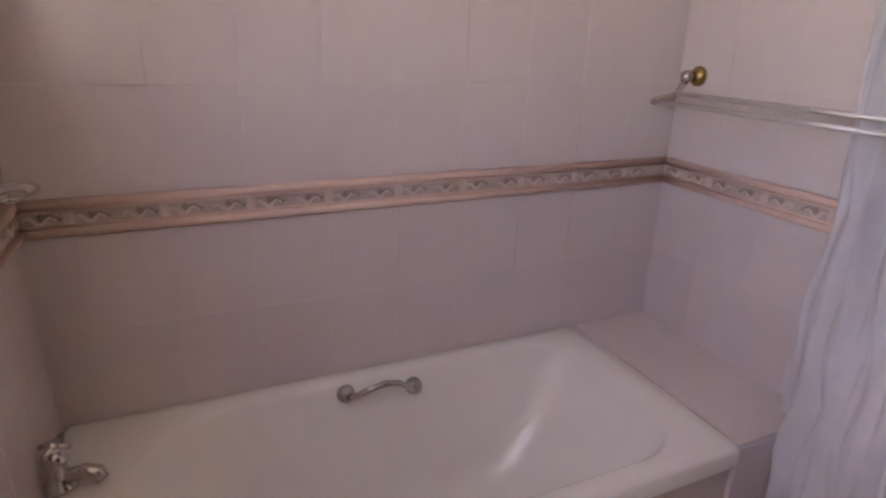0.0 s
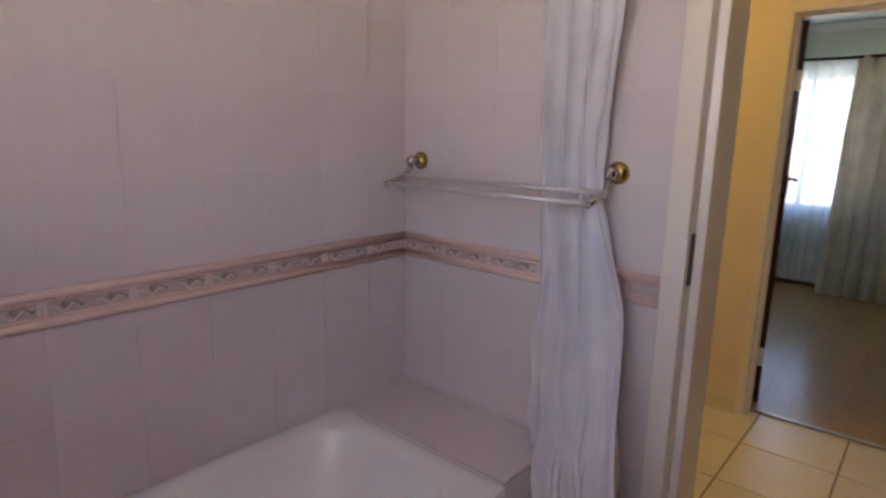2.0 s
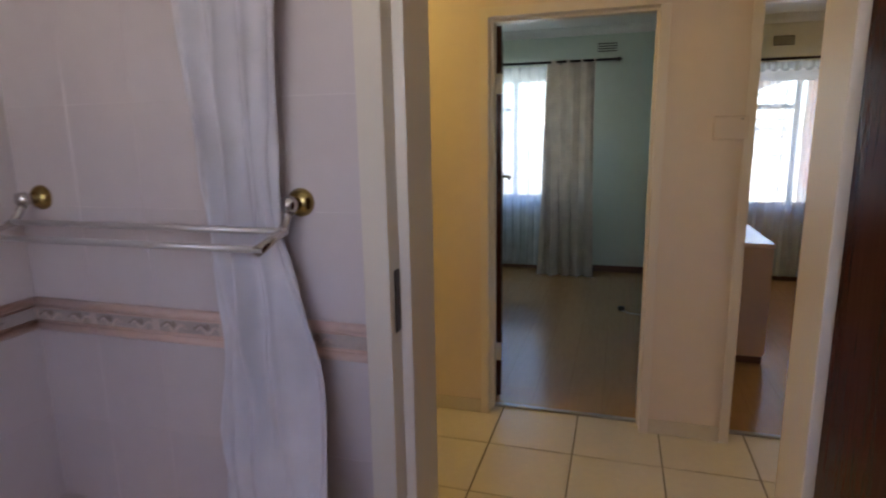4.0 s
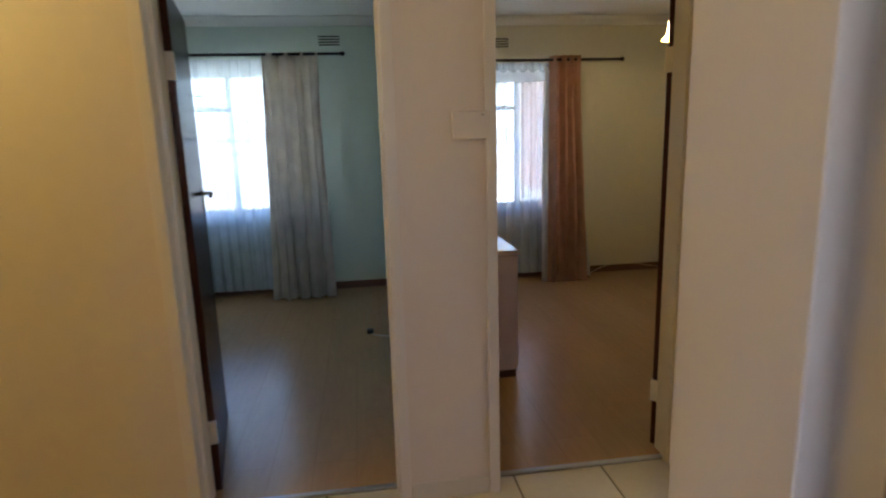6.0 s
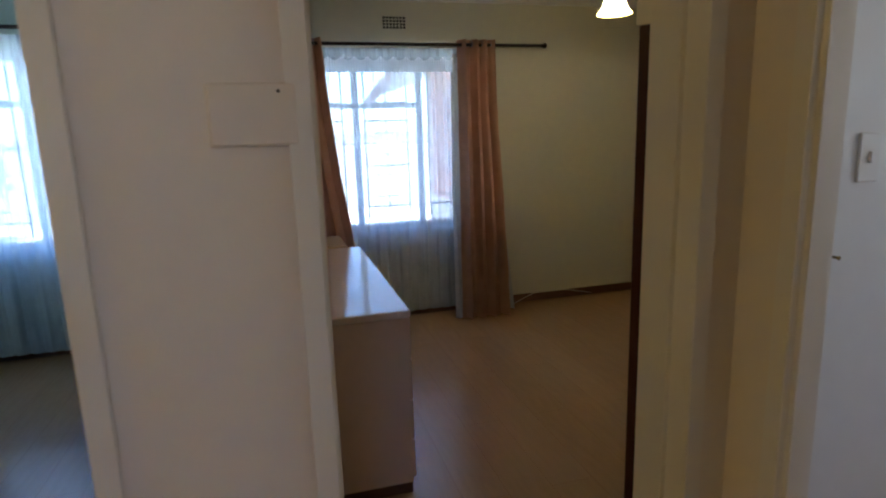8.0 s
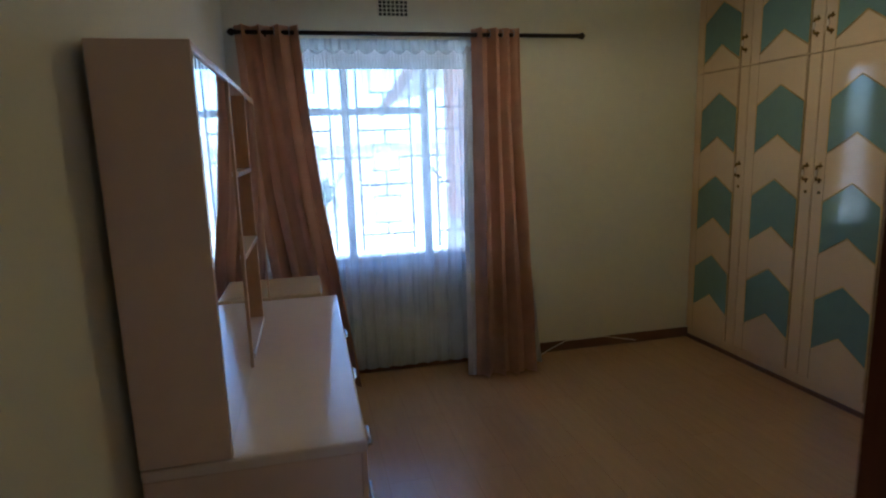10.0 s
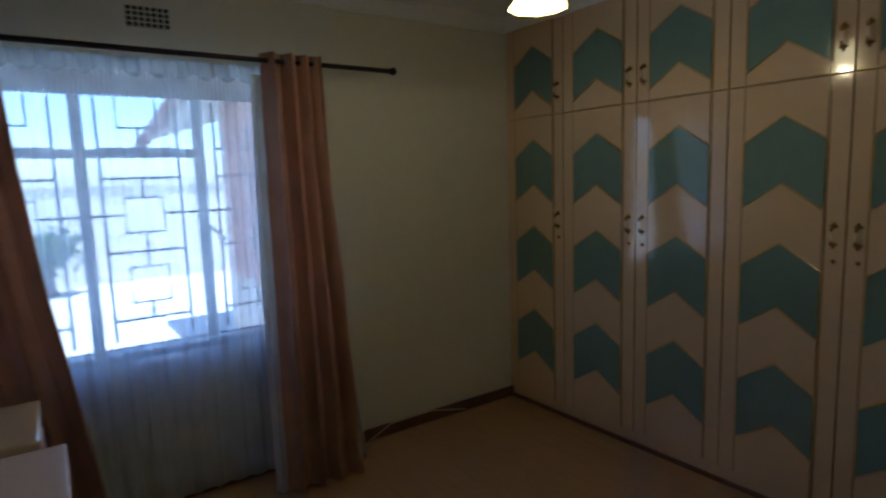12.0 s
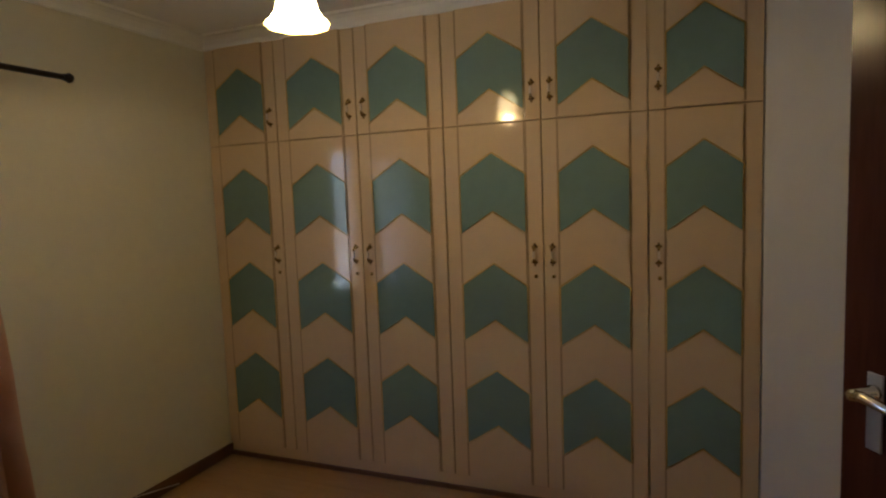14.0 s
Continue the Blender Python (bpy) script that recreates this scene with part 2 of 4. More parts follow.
def box(bm, x0, x1, y0, y1, z0, z1, bev=0.0, seg=1):
    vs = [bm.verts.new(c) for c in ((x0, y0, z0), (x1, y0, z0), (x1, y1, z0), (x0, y1, z0), (x0, y0, z1), (x1, y0, z1), (x1, y1, z1), (x0, y1, z1))]
    fs = [bm.faces.new([vs[i] for i in q]) for q in ((3, 2, 1, 0), (4, 5, 6, 7), (0, 1, 5, 4), (1, 2, 6, 5), (2, 3, 7, 6), (3, 0, 4, 7))]
    if bev:
        es = list({e for f in fs for e in f.edges})
        bmesh.ops.bevel(bm, geom=es, offset=bev, segments=seg, affect="EDGES", profile=0.5)
    return bm


def boxes(*rows, bev=0.0, seg=1):
    bm = bmesh.new()
    for r in rows:
        box(bm, *r, bev=bev, seg=seg)
    return bm


def tube(bm, pts, r, seg=8, closed=False):
    pts = [Vector(p) for p in pts]
    rings = []
    n = len(pts)
    up = Vector((0.13, 0.27, 0.95)).normalized()
    for i, p in enumerate(pts):
        a = pts[(i - 1) % n] if closed or i else p
        b = pts[(i + 1) % n] if closed or i < n - 1 else p
        d = (b - a).normalized()
        s = d.cross(up)
        if s.length < 0.05:
            s = d.cross(Vector((1, 0, 0)))
        s.normalize()
        t = s.cross(d)
        rad = r[i] if isinstance(r, (list, tuple)) else r
        rings.append([bm.verts.new(p + rad * (math.cos(k * math.tau / seg) * s + math.sin(k * math.tau / seg) * t)) for k in range(seg)])
    for i in range(n if closed else n - 1):
        A, B = rings[i], rings[(i + 1) % n]
        for k in range(seg):
            f = bm.faces.new((A[k], A[(k + 1) % seg], B[(k + 1) % seg], B[k]))
            f.smooth = True
    if not closed:
        bm.faces.new(rings[0][::-1])
        bm.faces.new(rings[-1])
    return bm


def lathe(bm, prof, at, axis="z", seg=20, wave=0.0, lobes=8):
    """Turns a profile of (radius, height) about an axis through at."""
    rings = []
    for j, (r, h) in enumerate(prof):
        ring = []
        for k in range(seg):
            a = k * math.tau / seg
            rr = r * (1 + wave * (j / max(1, len(prof) - 1)) ** 3 * math.cos(lobes * a))
            c = (rr * math.cos(a), rr * math.sin(a), h)
            c = {"z": c, "x": (c[2], c[0], c[1]), "y": (c[0], c[2], c[1])}[axis]
            ring.append(bm.verts.new(Vector(at) + Vector(c)))
        rings.append(ring)
    for A, B in zip(rings, rings[1:]):
        for k in range(seg):
            f = bm.faces.new((A[k], A[(k + 1) % seg], B[(k + 1) % seg], B[k]))
            f.smooth = True
    if prof[0][0] > 1e-4:
        bm.faces.new(rings[0][::-1])
    if prof[-1][0] > 1e-4:
        bm.faces.new(rings[-1])
    return bm


def prism(bm, poly, y0, y1, bev=0.0, slope=0.0025):
    """A polygon of (x, z) drawn out from y0 to y1, with a flat chamfer of width bev round its face."""
    a = [bm.verts.new((x, y0, z)) for x, z in poly]
    b = [bm.verts.new((x, y1, z)) for x, z in poly]
    n = len(poly)
    fs = [bm.faces.new(a), bm.faces.new(b[::-1])]
    for i in range(n):
        fs.append(bm.faces.new((a[i], b[i], b[(i + 1) % n], a[(i + 1) % n])))
    if bev:
        top = max(fs[:2], key=lambda f: f.calc_center_median().y)
        bmesh.ops.inset_region(bm, faces=[top], thickness=bev, depth=slope, use_even_offset=True)
    return bm


def root_base(ob):
    while ob is not None:
        if ob.name in BASE:
            return BASE[ob.name]
        ob = ob.parent
    return Vector((0, 0, 0))


def mesh_from(bm, name, material, base=None):
    bmesh.ops.recalc_face_normals(bm, faces=bm.faces)
    if base is not None:
        bmesh.ops.translate(bm, verts=bm.verts, vec=-base)
    me = bpy.data.meshes.new(name)
    bm.to_mesh(me)
    bm.free()
    me.materials.append(material)
    return me


def part(name, bm, material, parent, label=""):
    ob = new(name, mesh_from(bm, name, material, root_base(parent)))
    ob.parent = parent
    return tagged(ob, label)


def thing(name, at, label, category, group=""):
    ob = new(name)
    ob.location = at
    ob.empty_display_size = 0.1
    BASE[ob.name] = Vector(at)
    return tagged(ob, label, category, group)


def solid(name, bm, material, label, category, kind="structure", group=""):
    """A top-level mesh of the setting, or a thing of one piece."""
    ob = new(name, mesh_from(bm, name, material))
    return tagged(ob, label, category, group, kind)


def smooth(ob):
    for f in ob.data.polygons:
        f.use_smooth = True
    return ob

# ---- the large structure ----
XB, XB2 = 2.00, 2.18            # bathroom east wall
YN = 1.67                       # bathroom north wall
XW0 = 0.335                     # bathroom west wall
XE, XE2, XE3 = 3.855, 3.94, 4.03  # passage east wall, its core and its bedroom side
XO, XO2 = 7.32, 7.56            # outer wall
CEIL = 2.52
DOOR_H = 2.03
D0 = (0.02, 0.728)              # bathroom door, along y
D1 = (0.197, 0.967)             # first bedroom door
D2 = (-1.0, -0.213)             # second bedroom door
D3 = (2.93, 3.70)               # end door, along x
YEND, YEND2 = -1.12, -1.19
WY0, SKEW = -3.185, 1.2          # wardrobe front at the outer wall, and its turn in degrees
YNIB = -3.247                   # front of the nib at its other end
FR = 0.03                       # frame thickness round an opening
W1 = (0.72, 2.86, 0.78, 2.05)    # first window: y0, y1, z0, z1; unseen width past the curtains added for daylight
W2 = (-1.79, -0.235, 0.74, 2.0)


def holed(axis, face0, face1, a0, a1, holes, z1=CEIL, z0=-0.05):
    """Wall slab from face0 to face1 across axis and a0 to a1 along it, with holes (b0, b1, low, high)."""
    bm = bmesh.new()

    def slab(b0, b1, c0, c1):
        if b1 - b0 > 1e-4 and c1 - c0 > 1e-4:
            box(bm, *((face0, face1, b0, b1) if axis == "x" else (b0, b1, face0, face1)), c0, c1)

    at = a0
    for b0, b1, low, high in sorted(holes):
        slab(at, b0, z0, z1)
        slab(b0, b1, z0, low)
        slab(b0, b1, high, z1)
        at = b1
    slab(at, a1, z0, z1)
    return bm


def hole(d):
    return (d[0] - FR, d[1] + FR, -0.06, DOOR_H + FR)


# bathroom shell: a grout-coloured backing that carries the tiles
solid("wall_bath_north", holed("y", YN + 0.0012, YN + 0.12, XW0 - 0.12, XB2, []), M_GROUT, "pale grout backing of tiled wall", "wall")
solid("wall_bath_east", holed("x", XB + 0.0012, XB2 - 0.06, -1.5, YN + 0.0012, [hole(D0)]), M_GROUT, "pale grout backing of tiled wall", "wall")
solid("wall_bath_west", holed("x", XW0 - 0.12, XW0 - 0.0012, -1.5, YN + 0.0012, [(0.1, 0.9, 1.3, 2.1)]), M_GROUT, "pale grout backing of tiled wall", "wall")
solid("wall_bath_south", holed("y", -1.62, -1.5, XW0 - 0.12, XB2, []), M_WALLWHITE, "off-white painted wall", "wall")
solid("floor_bath", boxes((XW0 - 0.12, XB2 - 0.06, -1.5, YN + 0.1, -0.06, 0.0)), M_FLOORTILE, "ivory tiled bathroom floor", "floor")
solid("ceiling_bath", boxes((XW0 - 0.12, XB2 - 0.06, -1.62, YN + 0.1, CEIL, CEIL + 0.08)), M_CEIL, "white painted ceiling", "ceiling")
# passage
solid("wall_passage_west", holed("x", XB2 - 0.06, XB2, YEND2, 3.1, [hole(D0)]), M_WALLCREAM, "cream painted passage wall", "wall")
solid("wall_passage_east", holed("x", XE, XE2, YEND, 3.1, [hole(D1), hole(D2)]), M_WALLCREAM, "cream painted passage wall with two doorways", "wall")
solid("wall_passage_end", holed("y", YEND2 + 0.035, YEND, XB2, XE2, [(D3[0] - FR, D3[1] + FR, -0.06, DOOR_H + FR)]), M_WALLCREAM, "cream painted end wall with a doorway", "wall")
solid("wall_passage_north", boxes((XB2, XE2, 3.1, 3.2, -0.05, CEIL)), M_WALLCREAM, "cream painted passage wall", "wall")
solid("ceiling_passage", boxes((XB2 - 0.06, XE2, YEND2, 3.2, CEIL, CEIL + 0.08)), M_CEIL, "white painted ceiling", "ceiling")
# first bedroom
solid("wall_mint_west", holed("x", XE2, XE3, 0.03, 3.0, [hole(D1)]), M_WALLMINT, "pale mint painted bedroom wall", "wall")
solid("wall_mint_east", holed("x", XO, XO2, -0.045, 3.1, [W1]), M_WALLMINT, "pale mint painted wall with a window", "wall")
solid("wall_mint_south", boxes((XE2, XO, -0.045, 0.03, -0.05, CEIL)), M_WALLMINT, "pale mint painted partition", "wall")
solid("wall_mint_north", holed("y", 3.0, 3.1, XE2, XO2, []), M_WALLMINT, "pale mint painted wall", "wall")
# second bedroom
solid("wall_olive_north", boxes((XE2, XO, -0.09, -0.045, -0.05, CEIL)), M_WALLOLIVE, "pale lime cream painted partition", "wall")
solid("wall_olive_west", holed("x", XE2, XE3, -3.85, -0.09, [hole(D2)]), M_WALLOLIVE, "pale lime cream painted wall with a doorway", "wall")
solid("wall_olive_east", holed("x", XO, XO2, -3.85, -0.045, [W2]), M_WALLOLIVE, "pale lime cream painted wall with a window", "wall")
solid("wall_olive_south", boxes((XE2, XO2, -3.95, -3.85, -0.05, CEIL)), M_WALLOLIVE, "painted wall behind the wardrobe", "wall")
solid("wall_nib", boxes((XE3, 4.409, -3.85, YNIB, 0.0, CEIL)), M_WALLWHITE, "off-white wall nib beside the wardrobe", "wall")
for nm, y0, y1 in (("mint", -0.045, 3.1), ("olive", -3.95, -0.045)):
    solid("floor_" + nm, boxes((XE2 + 0.02, XO + 0.1, y0, y1, -0.06, 0.004)), M_LAM, "honey-coloured laminate floor", "floor")
    solid("ceiling_" + nm, boxes((XE2, XO2, y0, y1, CEIL, CEIL + 0.08)), M_CEIL, "white painted ceiling", "ceiling")


def cornice(name, x0, x1, y0, y1, ya=None):
    """Coved plaster cornice round a room, as four mitred lengths in one mesh."""
    ya = y0 if ya is None else ya
    bm = bmesh.new()
    prof = [(0.0, -0.075), (0.012, -0.07), (0.018, -0.05), (0.035, -0.028), (0.055, -0.015), (0.07, -0.012), (0.075, 0.0)]
    loops = []
    for d, h in prof:
        loops.append([bm.verts.new(c) for c in ((x0 + d, ya + d, CEIL + h), (x1 - d, y0 + d, CEIL + h), (x1 - d, y1 - d, CEIL + h), (x0 + d, y1 - d, CEIL + h))])
    for A, B in zip(loops, loops[1:]):
        for k in range(4):
            bm.faces.new((A[k], A[(k + 1) % 4], B[(k + 1) % 4], B[k]))
    return solid(name, bm, M_CEIL, "white coved plaster cornice", "cornice")


cornice("cornice_mint", XE3, XO, 0.03, 3.0)
cornice("cornice_olive", XE3, XO, WY0, -0.09, YNIB - 0.015)
# end room
solid("wall_end_east", boxes((3.916, XE2, -3.85, YEND2, -0.05, CEIL)), M_WALLWHITE, "off-white painted wall of the end room", "wall")
solid("wall_end_north", holed("y", YEND2, YEND2 + 0.035, 2.1, 3.916, [(D3[0] - FR, D3[1] + FR, -0.06, DOOR_H + FR)]), M_WALLWHITE, "off-white painted wall with a doorway", "wall")
solid("wall_end_south", holed("y", -3.97, -3.85, 2.1, XE2, [(2.6, 3.4, 1.2, 2.0)]), M_WALLWHITE, "off-white painted wall with an added unseen window", "wall")
solid("wall_end_west", boxes((2.0, 2.1, -3.97, -1.24, -0.05, CEIL)), M_WALLWHITE, "off-white painted wall", "wall")
solid("floor_end", boxes((2.0, XE2, -3.97, YEND2 + 0.035, -0.06, 0.006)), M_CARPET, "dark red patterned carpet", "floor")
solid("ceiling_end", boxes((2.0, XE2, -3.97, YEND2, CEIL, CEIL + 0.08)), M_CEIL, "white painted ceiling", "ceiling")

# skirtings
solid("baseboard_mint", boxes((XO - 0.016, XO, 0.03, 3.0, 0.004, 0.075), (XE3, XO - 0.016, 0.03, 0.046, 0.004, 0.075), bev=0.004), M_SKIRT, "brown wooden skirting board", "baseboard")
solid("baseboard_olive", boxes((XO - 0.016, XO, -3.195, -0.09, 0.004, 0.075), (XE3, XO - 0.016, -0.106, -0.09, 0.004, 0.075), bev=0.004), M_SKIRT, "brown wooden skirting board", "baseboard")
solid("baseboard_end", boxes((3.90, 3.916, -3.85, YEND2, 0.006, 0.085), bev=0.004), M_SKIRT, "brown wooden skirting board", "baseboard")

# roof over the house and its eaves
solid("roof", boxes((1.9, 7.8, -4.4, 3.6, CEIL + 0.14, CEIL + 0.24), (0.1, 1.9, -1.8, 3.6, CEIL + 0.14, CEIL + 0.24)), M_ROOF, "grey sheet roof with wide eaves", "roof")


def door_frame(name, axis, f0, f1, d, label, rebate=0.0):
    """Pressed door frame: two jambs and a head, each with a stop and lips that cover the wall's edges."""
    fr = thing(name, ((f0 + f1) / 2, (d[0] + d[1]) / 2, 0) if axis == "x" else ((d[0] + d[1]) / 2, (f0 + f1) / 2, 0), label, "door frame")
    fr["kind"] = "structure"

    lip, proud, back, stop = 0.042, 0.012, 0.0015, 0.012
    mid = (f0 + f1) / 2

    def section(depth_of, put):
        """Folded steel section: two lips that cap the wall's faces, the reveal between them and the stop's rib."""
        pts = [(f0 - proud, lip), (f0 - proud, 0), (mid - 0.03, 0), (mid - 0.027, -stop), (mid + 0.027, -stop), (mid + 0.03, 0), (f1 + proud, 0), (f1 + proud, lip),
               (f1 + back, lip), (f1 + back, FR - 0.003), (f0 - back, FR - 0.003), (f0 - back, lip)]
        if rebate:
            pts = [(f0 - proud, lip + 0.033), (f0 - proud, rebate), (f0 + 0.040, rebate), (f0 + 0.043, 0), (f1 + proud, 0), (f1 + proud, lip),
                   (f1 + back, lip), (f1 + back, FR - 0.003), (f0 - back, FR - 0.003), (f0 - back, lip + 0.033)]
        bm = bmesh.new()
        rings = [[bm.verts.new(put(u, w, end)) for u, w in pts] for end in depth_of]
        n = len(pts)
        for i in range(n):
            bm.faces.new([rings[0][i], rings[0][(i + 1) % n], rings[1][(i + 1) % n], rings[1][i]])
        bm.faces.new(rings[0])
        bm.faces.new(rings[1])
        bm.normal_update()
        corner = [e for e in bm.edges if e.calc_face_angle(0) > 0.9]
        bmesh.ops.bevel(bm, geom=corner, offset=0.0012, segments=1, affect="EDGES", profile=0.5)
        return bm

    for v, s in ((d[0], -1), (d[1], 1)):
        part("jamb", section((0.0, DOOR_H - 0.0005), lambda u, w, z: (u, v + s * w, z) if axis == "x" else (v + s * w, u, z)), M_FRAME, fr)
    bm = section((d[0] - lip, d[1] + lip), lambda u, w, z: (u, z, DOOR_H + w) if axis == "x" else (z, u, DOOR_H + w))
    part("head", bm, M_FRAME, fr)
    return fr


f0 = door_frame("door_frame_bath", "x", XB, XB2, D0, "cream painted steel door frame of the bathroom", 0.022)
part("strike_plate", boxes((XB + 0.010, XB + 0.032, D0[1] + 0.0185, D0[1] + 0.0235, 1.11, 1.235), bev=0.001), M_BLACKMETAL, f0, "dark metal strike plate")
door_frame("door_frame_mint", "x", XE, XE3, D1, "cream painted steel door frame of the first bedroom")
door_frame("door_frame_olive", "x", XE, XE3, D2, "cream painted steel door frame of the second bedroom")
door_frame("door_frame_end", "y", YEND2, YEND, D3, "cream painted steel door frame of the end room")
for nm, d in (("mint", D1), ("olive", D2)):
    solid("threshold_" + nm, boxes((XE2 + 0.005, XE2 + 0.035, d[0], d[1], 0.0, 0.011), bev=0.004), M_STEEL, "narrow aluminium threshold strip", "threshold")


def window(name, axis_x, w, label):
    """Steel window of three lights with top sashes in two of them, in a wall across x."""
    y0, y1, z0, z1 = w
    wn = thing(name, (axis_x, (y0 + y1) / 2, z0), label, "window")
    wn["kind"] = "structure"
    t = 0.022
    part("window_frame", boxes((axis_x - 0.025, axis_x + 0.025, y0, y0 + t, z0, z1), (axis_x - 0.025, axis_x + 0.025, y1 - t, y1, z0, z1),
         (axis_x - 0.025, axis_x + 0.025, y0 + t, y1 - t, z0, z0 + t), (axis_x - 0.025, axis_x + 0.025, y0 + t, y1 - t, z1 - t, z1), bev=0.003), M_WHITE, wn)
    ys = [y1 - t - (y1 - y0 - 2 * t) * k / 3 for k in range(4)]
    for y in ys[1:3]:
        part("mullion", boxes((axis_x - 0.022, axis_x + 0.022, y - 0.024, y + 0.024, z0 + t, z1 - t), bev=0.003), M_WHITE, wn)
    zt = z0 + 0.755 * (z1 - z0)
    for k in (0, 1):
        part("transom", boxes((axis_x - 0.02, axis_x + 0.02, ys[k + 1] + 0.024, ys[k] - 0.024, zt - 0.02, zt + 0.02), bev=0.003), M_WHITE, wn)
    for k in range(3):
        cuts = [z0 + t, zt, z1 - t] if k < 2 else [z0 + t, z1 - t]
        for a, c in zip(cuts, cuts[1:]):
            g = part("pane", boxes((axis_x - 0.002, axis_x + 0.002, ys[k + 1] + 0.012, ys[k] - 0.012, a, c)), M_GLASS, wn)
            g.visible_shadow = False
    for y, s in ((ys[1], 1), (ys[2], -1)):
        bm = bmesh.new()
        zc = z0 + 0.47 * (z1 - z0)
        box(bm, axis_x - 0.034, axis_x - 0.022, y - 0.012, y + 0.012, zc - 0.03, zc + 0.03, bev=0.003)
        tube(bm, [(axis_x - 0.035, y, zc + 0.01), (axis_x - 0.055, y + s * 0.02, zc), (axis_x - 0.058, y + s * 0.06, zc - 0.045), (axis_x - 0.055, y + s * 0.085, zc - 0.075)], 0.006)
        part("window_handle", bm, M_STEEL, wn, "steel casement handle")
    part("window_sill", boxes((XO - 0.03, axis_x - 0.025, y0 - 0.03, y1 + 0.03, z0 - 0.03, z0), bev=0.006), M_WHITE, wn)
    return wn


window("window_1", 7.42, W1, "white steel window behind sheer curtains")
window("window_2", 7.42, W2, "white steel three-light window with top sashes")


def plain_window(name, x0, x1, y, z0, z1, label):
    wn = thing(name, ((x0 + x1) / 2, y, z0), label, "window")
    wn["kind"] = "structure"
    xm = (x0 + x1) / 2
    part("window_frame", boxes((x0, x0 + 0.03, y - 0.025, y + 0.025, z0, z1), (x1 - 0.03, x1, y - 0.025, y + 0.025, z0, z1), (xm - 0.02, xm + 0.02, y - 0.025, y + 0.025, z0 + 0.03, z1 - 0.03),
         (x0 + 0.03, x1 - 0.03, y - 0.025, y + 0.025, z0, z0 + 0.03), (x0 + 0.03, x1 - 0.03, y - 0.025, y + 0.025, z1 - 0.03, z1), bev=0.003), M_WHITE, wn)
    for a, c in ((x0 + 0.03, xm - 0.02), (xm + 0.02, x1 - 0.03)):
        part("pane", boxes((a, c, y - 0.002, y + 0.002, z0 + 0.03, z1 - 0.03)), M_GLASS, wn).visible_shadow = False
    return wn


bw = thing("window_3", (XW0 - 0.08, 0.45, 1.2), "white steel bathroom window", "window")
bw["kind"] = "structure"
part("window_frame", boxes((XW0 - 0.10, XW0 - 0.06, 0.1, 0.13, 1.3, 2.1), (XW0 - 0.10, XW0 - 0.06, 0.87, 0.9, 1.3, 2.1), (XW0 - 0.10, XW0 - 0.06, 0.13, 0.87, 1.3, 1.33), (XW0 - 0.10, XW0 - 0.06, 0.13, 0.87, 2.07, 2.1), bev=0.003), M_WHITE, bw)
part("pane", boxes((XW0 - 0.082, XW0 - 0.078, 0.13, 0.87, 1.33, 2.07)), M_GLASS, bw).visible_shadow = False
# added window, never in view: the opening for the end room's fill lamp
plain_window("unseen_window_4", 2.6, 3.4, -3.91, 1.2, 2.0, "added white steel window, out of view in the end room")


def burglar_bars(w, x):
    """Welded bars of stepped squares over a window."""
    y0, y1, z0, z1 = w
    bb = thing("burglar_bars", (x, (y0 + y1) / 2, z0), "thin welded steel burglar bars outside the window", "burglar bars", "burglar bars")
    r = 0.0065
    part("bar_frame", tube(bmesh.new(), [(x, y0 + 0.02, z0 + 0.02), (x, y1 - 0.02, z0 + 0.02), (x, y1 - 0.02, z1 - 0.02), (x, y0 + 0.02, z1 - 0.02)], r, 6, True), M_BLACKMETAL, bb)
    wide, low, high = (y1 - y0) / 3, z0 + 0.05, z1 - 0.05

    def run(name, closed, *pts):
        part(name, tube(bmesh.new(), [(x, a, low + (high - low) * h) for a, h in pts], r, 6, closed), M_BLACKMETAL, bb)

    for k in range(3):
        a = y1 - wide * k
        l, m, n = a - 0.17 * wide, a - 0.5 * wide, a - 0.83 * wide
        q0, q1 = a - 0.335 * wide, a - 0.665 * wide
        run("bar", False, (l, 0.0), (l, 1.0))
        run("bar", False, (n, 0.0), (n, 1.0))
        for h0, h1 in ((0.16, 0.31), (0.455, 0.60)):
            run("square", True, (q0, h0), (q1, h0), (q1, h1), (q0, h1))
        for h in (0.09, 0.375, 0.68, 0.80):
            run("bar", False, (l, h), (n, h))
        run("bar", False, (a, 0.53), (q0, 0.53))
        run("bar", False, (q1, 0.53), (a - wide, 0.53))
        for h0, h1 in ((0.09, 0.16), (0.31, 0.455), (0.60, 0.68), (0.80, 0.885)):
            run("bar", False, (m, h0), (m, h1))
        run("square", False, (q0, 1.0), (q0, 0.885), (q1, 0.885), (q1, 1.0))
    return bb


burglar_bars(W1, 7.50)
burglar_bars(W2, 7.50)

# ---- outside ----
solid("ground", boxes((-150, 250, -200, 200, -0.5, -0.3)), M_GROUND, "dry pale garden ground", "ground")
solid("garden_wall", boxes((17.0, 17.25, -40, 40, -0.3, 1.55), (16.96, 17.29, -40, 40, 1.55, 1.62)), M_PLASTER, "pale plastered garden boundary wall", "wall")


